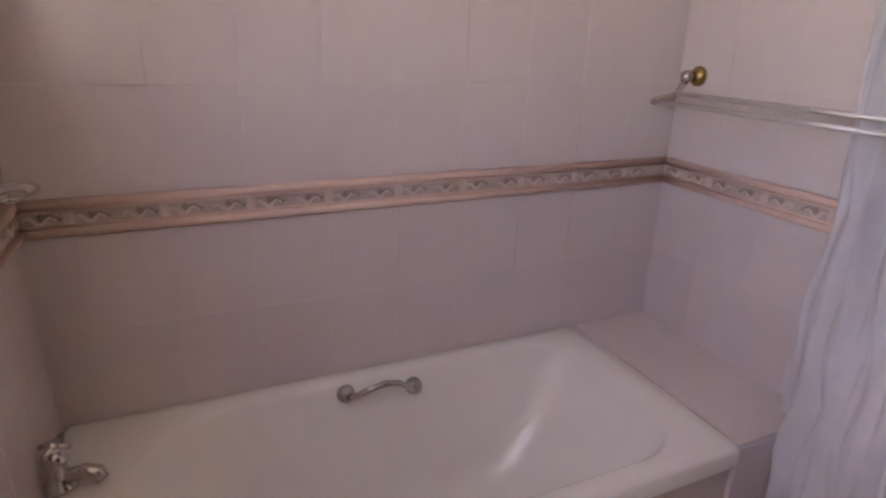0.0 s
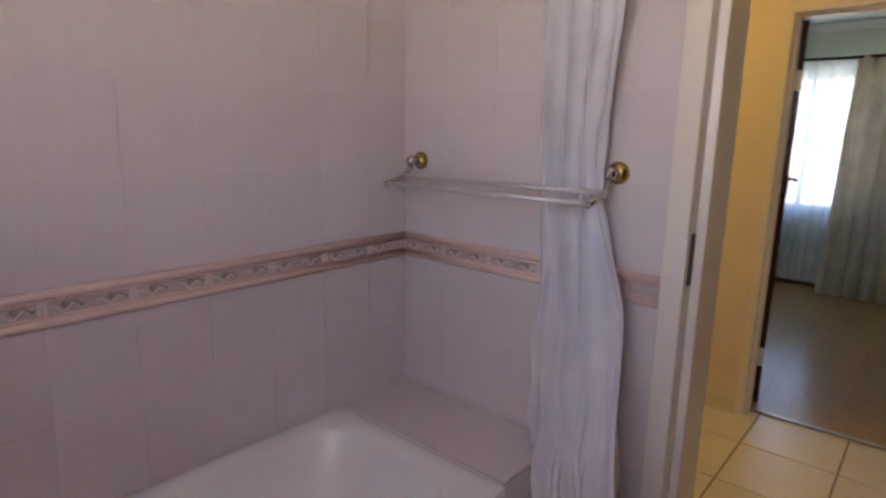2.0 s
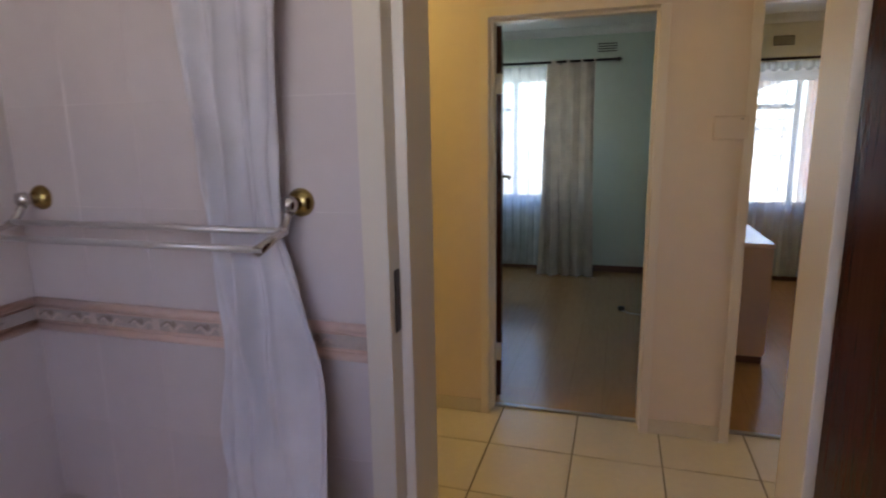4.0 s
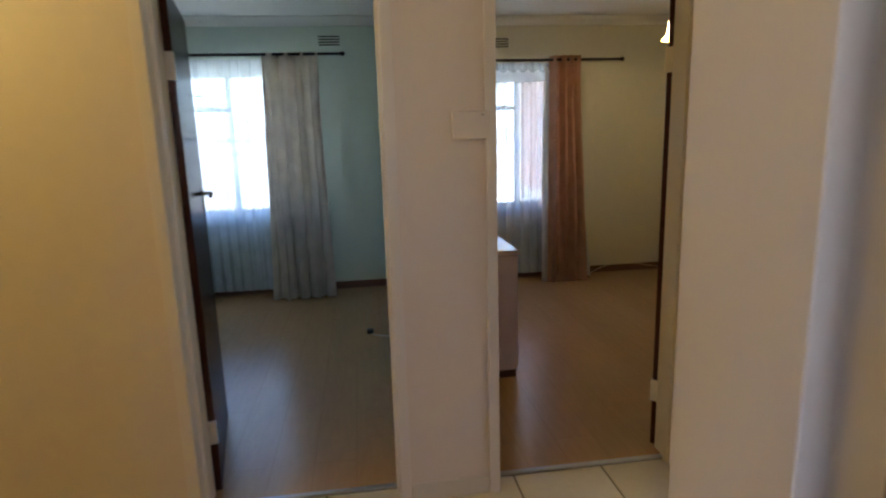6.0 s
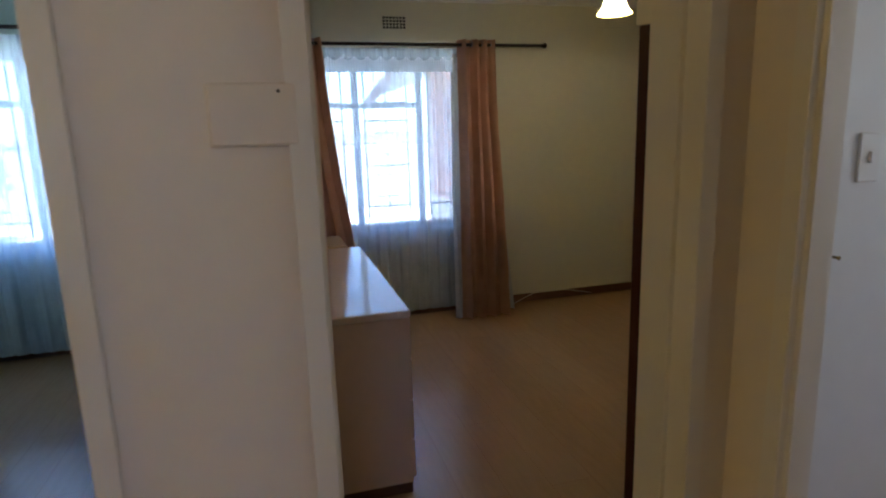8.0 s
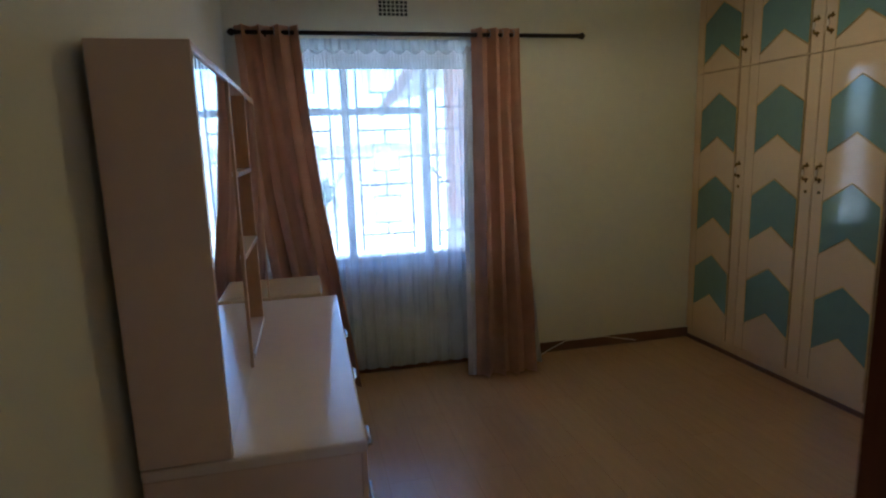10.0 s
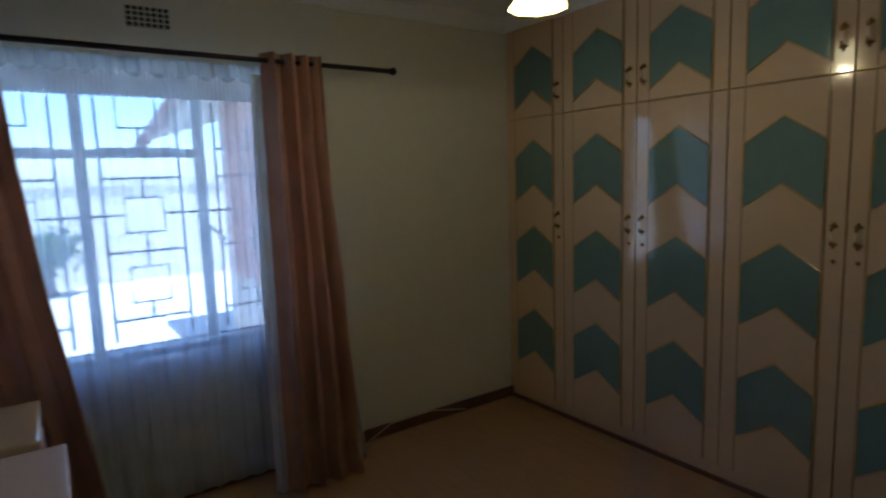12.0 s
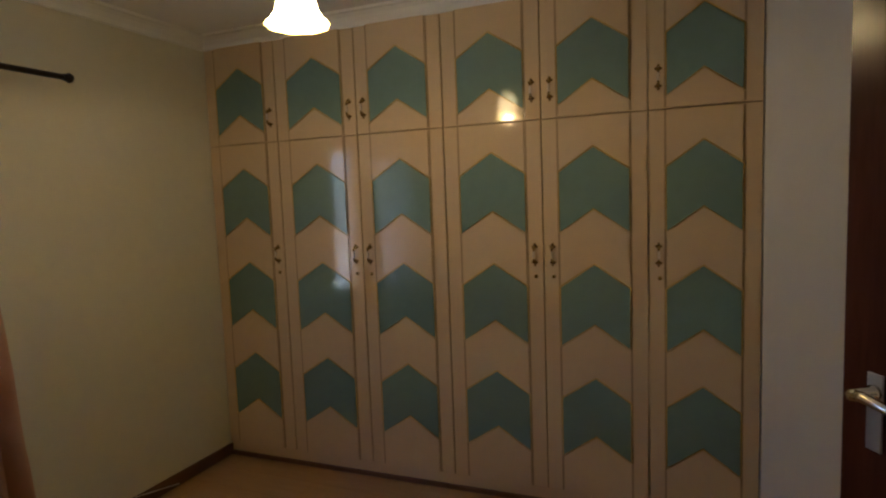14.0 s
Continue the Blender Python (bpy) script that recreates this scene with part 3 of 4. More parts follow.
def shrub(at, size, seed):
    rnd = random.Random(seed)
    t = thing("tree", at, "leafy green garden tree with a grey trunk", "tree", "garden trees")
    top = Vector(at) + Vector((0, 0, size * 0.55))
    bm = tube(bmesh.new(), [at, tuple(Vector(at) + Vector((0.08, 0.05, size * 0.3))), tuple(top)], [0.10, 0.08, 0.04], 8)
    for k in range(6):
        a = k * 1.05 + rnd.random()
        e = top + Vector((math.cos(a) * size * 0.3, math.sin(a) * size * 0.3, size * rnd.uniform(0.05, 0.3)))
        tube(bm, [tuple(top - Vector((0, 0, size * 0.15))), tuple(e)], [0.04, 0.012], 6)
    part("trunk", bm, M_BARK, t)
    verts, faces = [], []
    for k in range(620):
        d = Vector((rnd.gauss(0, 1), rnd.gauss(0, 1), rnd.gauss(0, 0.8)))
        d = d.normalized() * size * 0.42 * rnd.uniform(0.35, 1.0) * (0.8 + 0.35 * math.sin(4 * d.x + seed) * math.cos(3 * d.y))
        c = top + Vector((0, 0, size * 0.15)) + d
        u = Vector((rnd.gauss(0, 1), rnd.gauss(0, 1), rnd.gauss(0, 1))).normalized()
        v = u.orthogonal().normalized()
        s = rnd.uniform(0.05, 0.11)
        i = len(verts)
        verts += [c - u * s, c + v * s * 0.5, c + u * s, c - v * s * 0.5]
        faces.append((i, i + 1, i + 2, i + 3))
    me = bpy.data.meshes.new("crown")
    me.from_pydata([tuple(p - Vector(at)) for p in verts], [], faces)
    me.materials.append(M_FOLIAGE)
    cr = new("crown", me)
    cr.parent = t


for i, (x, y, s) in enumerate(((15.9, 0.9, 1.4), (15.6, 5.4, 1.8), (16.2, -0.6, 1.1))):
    shrub((x, y, -0.3), s, i + 3)

# brick wing beside the second bedroom's window
wing = solid("wing_wall", boxes((7.57, 10.0, -2.22, -2.008, -0.3, 2.62)), M_MORTAR, "mortar core of the brick wing wall", "wall")
brick_mesh = mesh_from(boxes((-0.106, 0.106, -0.01, 0.01, -0.032, 0.032), bev=0.004), "brick", M_BRICK)
for r in range(12):
    z = 0.72 + r * 0.076 + 0.036
    for c in range(11):
        x = 7.69 + c * 0.222 + (0.111 if r % 2 else 0)
        if x + 0.106 > 10.0:
            continue
        b = new("brick", brick_mesh)
        b.parent, b.location = wing, (x, -2.004, z)
for r in range(13):
    z = 1.668 + r * 0.076
    if z > 2.58:
        continue
    for c in range(11):
        x = 7.69 + c * 0.222 + (0.111 if r % 2 else 0)
        if x + 0.106 > 10.0:
            continue
        b = new("brick", brick_mesh)
        b.parent, b.location = wing, (x, -2.004, z)
wr = thing("wing_roof", (9.8, -2.4, 2.6), "timber fascia and grey sheet of the wing roof", "roof")
part("fascia", tube(bmesh.new(), [(7.6, -1.62, 2.50), (12.4, -1.62, 1.98)], 0.075, 4), M_TIMBER, wr)
bm = bmesh.new()
vs = [bm.verts.new(c) for c in ((7.6, -1.6, 2.60), (12.4, -1.6, 2.08), (12.4, -4.2, 2.9), (7.6, -4.2, 3.4), (7.6, -1.6, 2.56), (12.4, -1.6, 2.04), (12.4, -4.2, 2.86), (7.6, -4.2, 3.36))]
for q in ((0, 1, 2, 3), (7, 6, 5, 4), (0, 4, 5, 1), (1, 5, 6, 2), (2, 6, 7, 3), (3, 7, 4, 0)):
    bm.faces.new([vs[k] for k in q])
part("roof_sheet", bm, M_ROOF, wr)

# ---- doors ----


def door_leaf(name, hinge, end, label):
    """Flush door leaf from its hinge to its free edge, with lever handles, a lock plate and hinges."""
    hx, hy = hinge
    L = math.hypot(end[0] - hx, end[1] - hy)
    ang = math.degrees(math.atan2(end[1] - hy, end[0] - hx))
    d = thing(name, (0, 0, 0), label, "door")
    leaf = part("leaf", boxes((0.004, L, -0.02, 0.02, 0.012, DOOR_H - 0.006), bev=0.002), M_DOOR, d)
    for s in (-1, 1):
        part("lock_plate", boxes((L - 0.078, L - 0.05, s * 0.0205, s * 0.0245, 1.12, 1.245), bev=0.001), M_STEEL, leaf, "brushed steel lock plate")
        bm = lathe(bmesh.new(), [(0.013, 0), (0.013, 0.006), (0.009, 0.008), (0.009, 0.045), (0.0, 0.046)], (L - 0.065, s * 0.024, 1.215), "y", 12)
        if s < 0:
            for v in bm.verts:
                v.co.y = 2 * s * 0.024 - v.co.y
        tube(bm, [(L - 0.065, s * 0.062, 1.215), (L - 0.085, s * 0.064, 1.217), (L - 0.12, s * 0.064, 1.212), (L - 0.155, s * 0.060, 1.205)], [0.009, 0.009, 0.008, 0.007], 10)
        part("lever_handle", bm, M_CHROME, leaf, "chrome lever handle")
    for z in (0.28, 1.74):
        part("hinge", boxes((-0.006, 0.012, -0.024, 0.024, z - 0.05, z + 0.05), bev=0.002), M_FRAME, d, "paint-covered steel hinge")
    d.matrix_basis = pose(hx, hy, 0, 0, 0, ang)
    return d


door_leaf("door_1", (XB - 0.018, D0[0] - 0.016), (XB - 0.75, D0[0] - 0.03), "dark stained flush bathroom door standing open")
door_leaf("door_2", (XE3 + 0.02, D1[1] - 0.005), (4.76, 1.09), "dark stained flush bedroom door standing open")
door_leaf("door_3", (XE3 + 0.02, D2[0] + 0.002), (4.456, -1.644), "dark stained flush bedroom door standing wide open")

# ---- bathroom ----


def bath():
    x0, x1, y0, y1, zr = XW0 + 0.003, 1.72, 1.03, YN - 0.002, 0.605
    b = thing("bathtub", ((x0 + x1) / 2, (y0 + y1) / 2, 0), "white enamelled built-in bathtub with tiled front", "bathtub")

    def ring(bm, ax0, ax1, ay0, ay1, z, r0, r1, n=7):
        """Rounded rectangle: r0 at the tap end, r1 at the sloping end."""
        pts = []
        for cx, cy, a0, r in ((ax1 - r1, ay1 - r1, 0, r1), (ax0 + r0, ay1 - r0, 90, r0), (ax0 + r0, ay0 + r0, 180, r0), (ax1 - r1, ay0 + r1, 270, r1)):
            for k in range(n):
                a = radians(a0 + 90 * k / (n - 1))
                pts.append(bm.verts.new((cx + r * math.cos(a), cy + r * math.sin(a), z)))
        return pts

    bm = bmesh.new()
    rows = [ring(bm, x0, x1, y0, y1, zr - 0.045, 0.012, 0.012), ring(bm, x0, x1, y0, y1, zr - 0.008, 0.012, 0.012), ring(bm, x0 + 0.008, x1 - 0.008, y0 + 0.008, y1 - 0.008, zr, 0.012, 0.012),
            ring(bm, x0 + 0.13, x1 - 0.06, y0 + 0.055, y1 - 0.05, zr, 0.25, 0.16), ring(bm, x0 + 0.142, x1 - 0.072, y0 + 0.067, y1 - 0.062, zr - 0.012, 0.245, 0.16),
            ring(bm, x0 + 0.16, x1 - 0.10, y0 + 0.075, y1 - 0.072, zr - 0.10, 0.24, 0.15), ring(bm, x0 + 0.168, x1 - 0.115, y0 + 0.095, y1 - 0.10, zr - 0.115, 0.22, 0.15),
            ring(bm, x0 + 0.20, x1 - 0.24, y0 + 0.115, y1 - 0.12, zr - 0.30, 0.18, 0.14), ring(bm, x0 + 0.27, x1 - 0.34, y0 + 0.16, y1 - 0.165, zr - 0.37, 0.12, 0.11),
            ring(bm, x0 + 0.42, x1 - 0.5, y0 + 0.25, y1 - 0.25, zr - 0.385, 0.05, 0.05)]
    for A, B in zip(rows, rows[1:]):
        n = len(A)
        for k in range(n):
            f = bm.faces.new((A[k], A[(k + 1) % n], B[(k + 1) % n], B[k]))
            f.smooth = True
    bm.faces.new(rows[-1])
    part("tub", bm, M_BATH, b)
    part("apron", boxes((x0, x1, y0 + 0.02, y0 + 0.04, 0.0, zr - 0.03)), M_TILE, b, "tiled bath front")
    part("drain", lathe(bmesh.new(), [(0.0, 0.004), (0.028, 0.004), (0.032, 0.0)], (x0 + 0.46, 1.35, zr - 0.384), seg=16), M_CHROME, b, "chrome drain")
    return b


bath()
ld = solid("bath_ledge", boxes((1.722, XB + 0.007, 1.05, YN + 0.007, 0.0, 0.598)), M_GROUT, "grout bed of the tiled ledge at the end of the bath", "ledge")

g = thing("grab_bar", (1.07, 1.60, 0.572), "short bent chrome grab bar on the bath", "grab bar")
bm = tube(bmesh.new(), [(0.965, 1.585, 0.580), (0.982, 1.565, 0.588), (1.02, 1.553, 0.608), (1.055, 1.55, 0.617), (1.095, 1.553, 0.608), (1.133, 1.565, 0.574), (1.150, 1.585, 0.560)], 0.008, 10)
part("bar", bm, M_CHROME, g)
for x, z in ((0.965, 0.580), (1.15, 0.560)):
    part("rosette", lathe(bmesh.new(), [(0.0, -0.014), (0.012, -0.014), (0.02, -0.008), (0.023, 0.0), (0.023, 0.012)], (x, 1.592, z), "y", 16), M_STEEL, g, "dull steel rosette")

t = thing("bath_tap", (0.362, 1.455, 0.605), "chrome bath mixer tap with a cross handle", "tap")
part("body", lathe(bmesh.new(), [(0.030, 0), (0.030, 0.008), (0.022, 0.014), (0.020, 0.05), (0.024, 0.064), (0.020, 0.078), (0.010, 0.086), (0.0, 0.088)], (0.362, 1.457, 0.605), seg=18), M_CHROME, t)
part("spout", tube(bmesh.new(), [(0.362, 1.457, 0.622), (0.385, 1.45, 0.632), (0.410, 1.443, 0.640), (0.430, 1.437, 0.634), (0.434, 1.435, 0.620)], [0.016, 0.015, 0.015, 0.016, 0.014], 12), M_CHROME, t)
bm = tube(bmesh.new(), [(0.340, 1.467, 0.698), (0.394, 1.447, 0.700)], 0.006, 8)
tube(bm, [(0.374, 1.492, 0.700), (0.352, 1.424, 0.698)], 0.006, 8)
lathe(bm, [(0.012, -0.02), (0.014, 0.0), (0.010, 0.012), (0.0, 0.014)], (0.362, 1.457, 0.697), seg=14)
part("cross_handle", bm, M_CHROME, t)

s = thing("soap_basket", (XW0, 1.50, 1.18), "small chrome wire soap basket on the tiled wall", "soap basket")
part("ring", tube(bmesh.new(), [(XW0 + 0.045 + 0.040 * math.cos(a * math.tau / 20), 1.50 + 0.065 * math.sin(a * math.tau / 20), 1.185) for a in range(20)], 0.004, 6, True), M_CHROME, s)
part("wire", tube(bmesh.new(), [(XW0 + 0.045 + 0.022 * math.cos(a * math.tau / 20), 1.50 + 0.045 * math.sin(a * math.tau / 20), 1.176) for a in range(20)], 0.002, 6, True), M_CHROME, s)
part("bracket", boxes((XW0 - 0.002, XW0 + 0.012, 1.485, 1.515, 1.16, 1.20), bev=0.003), M_CHROME, s)

r = thing("towel_rail", (XB, 1.265, 1.34), "double chrome towel rail with brass rosettes", "towel rail")
for y in (1.597, 0.933):
    part("rosette", lathe(bmesh.new(), [(0.028, 0.002), (0.028, -0.006), (0.022, -0.014), (0.016, -0.02), (0.0, -0.021)], (XB, y, 1.365), "x", 20), M_BRASS, r, "round brass rosette")
    part("knob", lathe(bmesh.new(), [(0.013, -0.018), (0.012, -0.034), (0.017, -0.042), (0.015, -0.055), (0.0, -0.060)], (XB, y, 1.365), "x", 16), M_CHROME, r)
    part("arm", tube(bmesh.new(), [(XB - 0.045, y, 1.358), (XB - 0.06, y, 1.335), (XB - 0.075, y, 1.318), (XB - 0.10, y, 1.312), (XB - 0.155, y, 1.298)], [0.010, 0.008, 0.010, 0.008, 0.010], 10), M_CHROME, r)
for x, z in ((XB - 0.078, 1.320), (XB - 0.15, 1.300)):
    part("bar", tube(bmesh.new(), [(x, 0.925, z), (x, 1.605, z)], 0.0065, 10), M_RAIL, r, "pale grey satin bar")


def drape(name, rows, folds, depth, nu, nv, phase=0.0, wander=0.0, seed=1, crumple=0.0):
    """Hanging cloth. rows: (height, centre x, centre y, half width, way x, way y), from top to bottom; the cloth runs along the way given."""
    rnd = random.Random(seed)
    jit = [rnd.uniform(-1, 1) for _ in range(12)]
    bm = bmesh.new()
    grid = []
    for j in range(nv + 1):
        f = j / nv * (len(rows) - 1)
        i = min(int(f), len(rows) - 2)
        k = f - i
        k = k * k * (3 - 2 * k)
        h, cx, cy, hw, dx, dy = [a + (b - a) * k for a, b in zip(rows[i], rows[i + 1])]
        n = math.hypot(dx, dy)
        dx, dy = dx / n, dy / n
        line = []
        for q in range(nu + 1):
            u = q / nu * 2 - 1
            fall = j / nv
            ph = folds * math.pi * (u + 0.10 * jit[0] * math.sin(2.3 * u + jit[1])) + phase + wander * fall * (jit[2] + math.sin(3 * u + jit[3]))
            off = depth * (math.sin(ph) + 0.35 * math.sin(2.17 * ph + 3 * jit[4] + 2 * fall) + 0.25 * jit[5] * math.sin(0.6 * ph + 5 * fall))
            if crumple:
                off += crumple * fall * (noise.noise(Vector((u * 3.0, h * 3.2, seed))) + 0.5 * noise.noise(Vector((u * 7.0 + h * 2, h * 6.5, seed + 9))))
            side = 0.25 * depth * math.sin(2 * ph)
            line.append(bm.verts.new((cx + dx * (u * hw + side) - dy * off, cy + dy * (u * hw + side) + dx * off, h)))
        grid.append(line)
    for A, B in zip(grid, grid[1:]):
        for q in range(nu):
            f = bm.faces.new((A[q], A[q + 1], B[q + 1], B[q]))
            f.smooth = True
    return bm


def thick(ob, t):
    m = ob.modifiers.new("cloth", "SOLIDIFY")
    m.thickness, m.offset = t, 0
    return ob


sc = thing("shower_curtain", (1.88, 1.0, 0.0), "white gathered shower curtain tucked behind the towel rail", "curtain")
thick(part("cloth", drape("cloth", [(2.40, 1.90, 0.985, 0.125, 0.15, 1), (1.9, 1.905, 1.01, 0.122, 0.1, 1), (1.5, 1.955, 1.042, 0.102, 0.03, 1), (1.30, 1.960, 1.038, 0.094, 0.03, 1), (1.12, 1.935, 1.00, 0.130, 0.15, 1),
     (0.7, 1.835, 0.925, 0.195, 0.45, 1), (0.35, 1.80, 0.90, 0.225, 0.5, 1), (0.07, 1.79, 0.885, 0.24, 0.5, 1)], 3.6, 0.012, 150, 90, wander=1.9, seed=4, crumple=0.06), M_SHOWER, sc), 0.003)
cr = thing("curtain_rail", (1.2, 1.0, 2.42), "white shower curtain rail under the ceiling", "curtain rail")
part("rail", boxes((XW0, XB, 0.985, 1.012, 2.405, 2.43), bev=0.004), M_WHITE, cr)
for x in (0.6, 1.7):
    part("hanger", boxes((x - 0.01, x + 0.01, 0.99, 1.008, 2.43, CEIL)), M_WHITE, cr)

# ---- passage ----
bx = thing("wall_box", (XE, -0.118, 1.49), "small cream electrical box on the passage wall", "electrical box")
part("back_box", boxes((XE - 0.010, XE + 0.001, -0.190, -0.046, 1.444, 1.548), bev=0.003), M_BOX, bx)
part("cover", boxes((XE - 0.015, XE - 0.009, -0.187, -0.049, 1.447, 1.545), bev=0.002), M_BOX, bx, "glossy cream cover")
part("screw", lathe(bmesh.new(), [(0.003, 0), (0.003, -0.002), (0.0, -0.003)], (XE - 0.015, -0.160, 1.533), "x", 10), M_BLACKMETAL, bx)

sw = thing("light_switch", (3.916, -1.536, 1.37), "white light switch plate on the end room wall", "light switch")
part("plate", boxes((3.908, 3.918, -1.572, -1.506, 1.308, 1.428), bev=0.003), M_PLASTIC, sw)
part("rocker", boxes((3.902, 3.909, -1.546, -1.534, 1.355, 1.383), bev=0.002), M_PLASTIC, sw)
hk = thing("wall_bolt", (3.916, -1.446, 1.10), "brown metal latch plate with a small brass peg", "latch")
part("plate", boxes((3.904, 3.918, -1.445, -1.435, 1.058, 1.148), bev=0.002), M_DOOR, hk)
part("peg", lathe(bmesh.new(), [(0.004, 0), (0.004, -0.012), (0.006, -0.016), (0.0, -0.018)], (3.905, -1.451, 1.128), "x", 10), M_BRASS, hk)

# ---- curtains and rods ----


def rod(x, y0, y1, z, label):
    rd = thing("curtain_rod", (x, (y0 + y1) / 2, z), label, "curtain rod", "curtain rods")
    part("pole", tube(bmesh.new(), [(x, y0 + 0.05, z), (x, y1 - 0.05, z)], 0.0125, 12), M_BLACKMETAL, rd)
    for y, s in ((y0, -1), (y1, 1)):
        bm = lathe(bmesh.new(), [(0.013, 0), (0.016, 0.004), (0.014, 0.012), (0.022, 0.024), (0.018, 0.036), (0.006, 0.046), (0.0, 0.05)], (x, y - s * 0.05, z), "y", 12)
        if s < 0:
            for v in bm.verts:
                v.co.y = 2 * (y - s * 0.05) - v.co.y
        part("finial", bm, M_BLACKMETAL, rd, "turned finial")
    for y in (y0 + 0.58, y1 - 0.20):
        bm = tube(bmesh.new(), [(XO + 0.001, y, z - 0.02), (XO - 0.05, y, z - 0.02), (x, y, z - 0.017)], 0.006, 8)
        box(bm, XO - 0.008, XO + 0.001, y - 0.015, y + 0.015, z - 0.06, z + 0.03, bev=0.002)
        part("bracket", bm, M_BLACKMETAL, rd)
    return rd


rod(7.13, -2.245, -0.13, 2.108, "dark metal curtain rod with turned finials")
rod(7.08, 0.36, 2.50, 2.175, "dark metal curtain rod over the sheer curtains")


def rings(parent, x, ys, z):
    for y in ys:
        part("eyelet", tube(bmesh.new(), [(x + 0.021 * math.cos(a * math.tau / 14), y, z + 0.021 * math.sin(a * math.tau / 14)) for a in range(14)], 0.0035, 6, True), M_STEEL, parent, "steel eyelet")


c = thing("curtain", (7.13, -1.66, 0), "tan eyelet curtain with white lining, hanging to the floor", "curtain", "tan curtains")
thick(part("cloth", drape("cloth", [(2.145, 7.13, -1.66, 0.135, 0, 1), (1.7, 7.12, -1.66, 0.14, 0, 1), (1.0, 7.07, -1.665, 0.165, 0, 1), (0.012, 7.02, -1.675, 0.195, 0, 1)], 3.2, 0.038, 120, 50, wander=0.9, seed=2, crumple=0.03), M_TAN, c), 0.004)
thick(part("lining", drape("lining", [(2.05, 7.19, -1.515, 0.035, 0.2, 1), (1.0, 7.12, -1.488, 0.045, 0.2, 1), (0.012, 7.05, -1.475, 0.05, 0.3, 1)], 1.2, 0.012, 24, 20, seed=5), M_LINING, c, "white lining edge"), 0.003)
thick(part("far_lining", drape("lining", [(1.0, 7.17, -1.84, 0.02, 0.2, 1), (0.5, 7.14, -1.87, 0.03, 0.2, 1), (0.03, 7.10, -1.895, 0.04, 0.3, 1)], 1.2, 0.008, 16, 14, seed=6), M_LINING, c, "white lining edge"), 0.003)
rings(c, 7.13, (-1.77, -1.70, -1.62, -1.56), 2.115)
c = thing("curtain", (7.13, -0.34, 0), "tan eyelet curtain with white lining, draped behind the dresser", "curtain", "tan curtains")
thick(part("cloth", drape("cloth", [(2.145, 7.13, -0.335, 0.165, 0, 1), (1.7, 7.13, -0.36, 0.17, 0, 1), (1.2, 7.11, -0.40, 0.18, 0, 1), (0.75, 7.10, -0.46, 0.19, 0.05, 1), (0.03, 7.10, -0.55, 0.20, 0.05, 1)], 3.5, 0.038, 120, 50, wander=0.9, seed=8, crumple=0.025), M_TAN, c), 0.004)
rings(c, 7.13, (-0.46, -0.38, -0.30, -0.22), 2.115)
c = thing("curtain", (7.08, 0.84, 0), "beige-grey linen curtain hanging to the floor", "curtain", "grey curtains")
thick(part("cloth", drape("cloth", [(2.19, 7.09, 0.84, 0.245, 0, 1), (1.5, 7.07, 0.85, 0.25, 0, 1), (0.8, 7.04, 0.85, 0.26, 0, 1), (0.02, 7.0, 0.85, 0.28, 0, 1)], 3.7, 0.034, 150, 60, wander=1.3, seed=11, crumple=0.045), M_LINEN, c), 0.004)
c = thing("curtain", (7.08, 1.99, 0), "beige-grey linen curtain hanging to the floor", "curtain", "grey curtains")
thick(part("cloth", drape("cloth", [(2.19, 7.09, 2.06, 0.18, 0, 1), (1.2, 7.07, 2.02, 0.19, 0, 1), (0.02, 7.02, 1.96, 0.20, 0, 1)], 2.8, 0.034, 120, 60, wander=1.2, seed=12, crumple=0.04), M_LINEN, c), 0.004)


def sheer(y0, y1, z0, z1, x, folds, seed, lace):
    s = thing("sheer_curtain", (x, (y0 + y1) / 2, z0), "white sheer curtain across the window, hanging to the floor", "curtain", "sheer curtains")
    cy, hw = (y0 + y1) / 2, (y1 - y0) / 2
    part("voile", drape("voile", [(z1, x, cy, hw, 0, 1), ((z0 + z1) / 2, x, cy, hw, 0, 1), (z0, x, cy, hw, 0, 1)], folds, 0.011, 260, 40, wander=1.6, seed=seed, crumple=0.016), M_SHEER if lace else M_VOILE, s)
    if lace:
        part("heading", drape("heading", [(z1 + 0.004, x - 0.016, cy, hw, 0, 1), (z1 - 0.06, x - 0.02, cy, hw, 0, 1)], folds * 1.4, 0.007, 220, 3, seed=seed + 1), M_SHEER, s)
        bm = bmesh.new()
        n = 360
        grid = [[], [], [], []]
        for q in range(n + 1):
            y = y0 + (y1 - y0) * q / n
            sc_ = abs(math.sin(q / n * math.pi * (y1 - y0) / 0.095))
            o = 0.007 * math.sin(q * 1.25)
            for k, z in enumerate((z1 - 0.055 - 0.028 * sc_, z1 - 0.098, z1 - 0.130, z1 - 0.168)):
                grid[k].append(bm.verts.new((x - 0.026 + o * (0.4 + k * 0.4), y, z)))
        for A, B in zip(grid, grid[1:]):
            for q in range(n):
                bm.faces.new((A[q], A[q + 1], B[q + 1], B[q])).smooth = True
        part("lace_band", bm, M_LACE, s, "scalloped gathered lace band")
    return s


sheer(-1.60, -0.30, 0.07, 2.085, 7.205, 15, 21, True)
sheer(0.75, 2.2, 0.07, 2.15, 7.195, 13, 22, False)


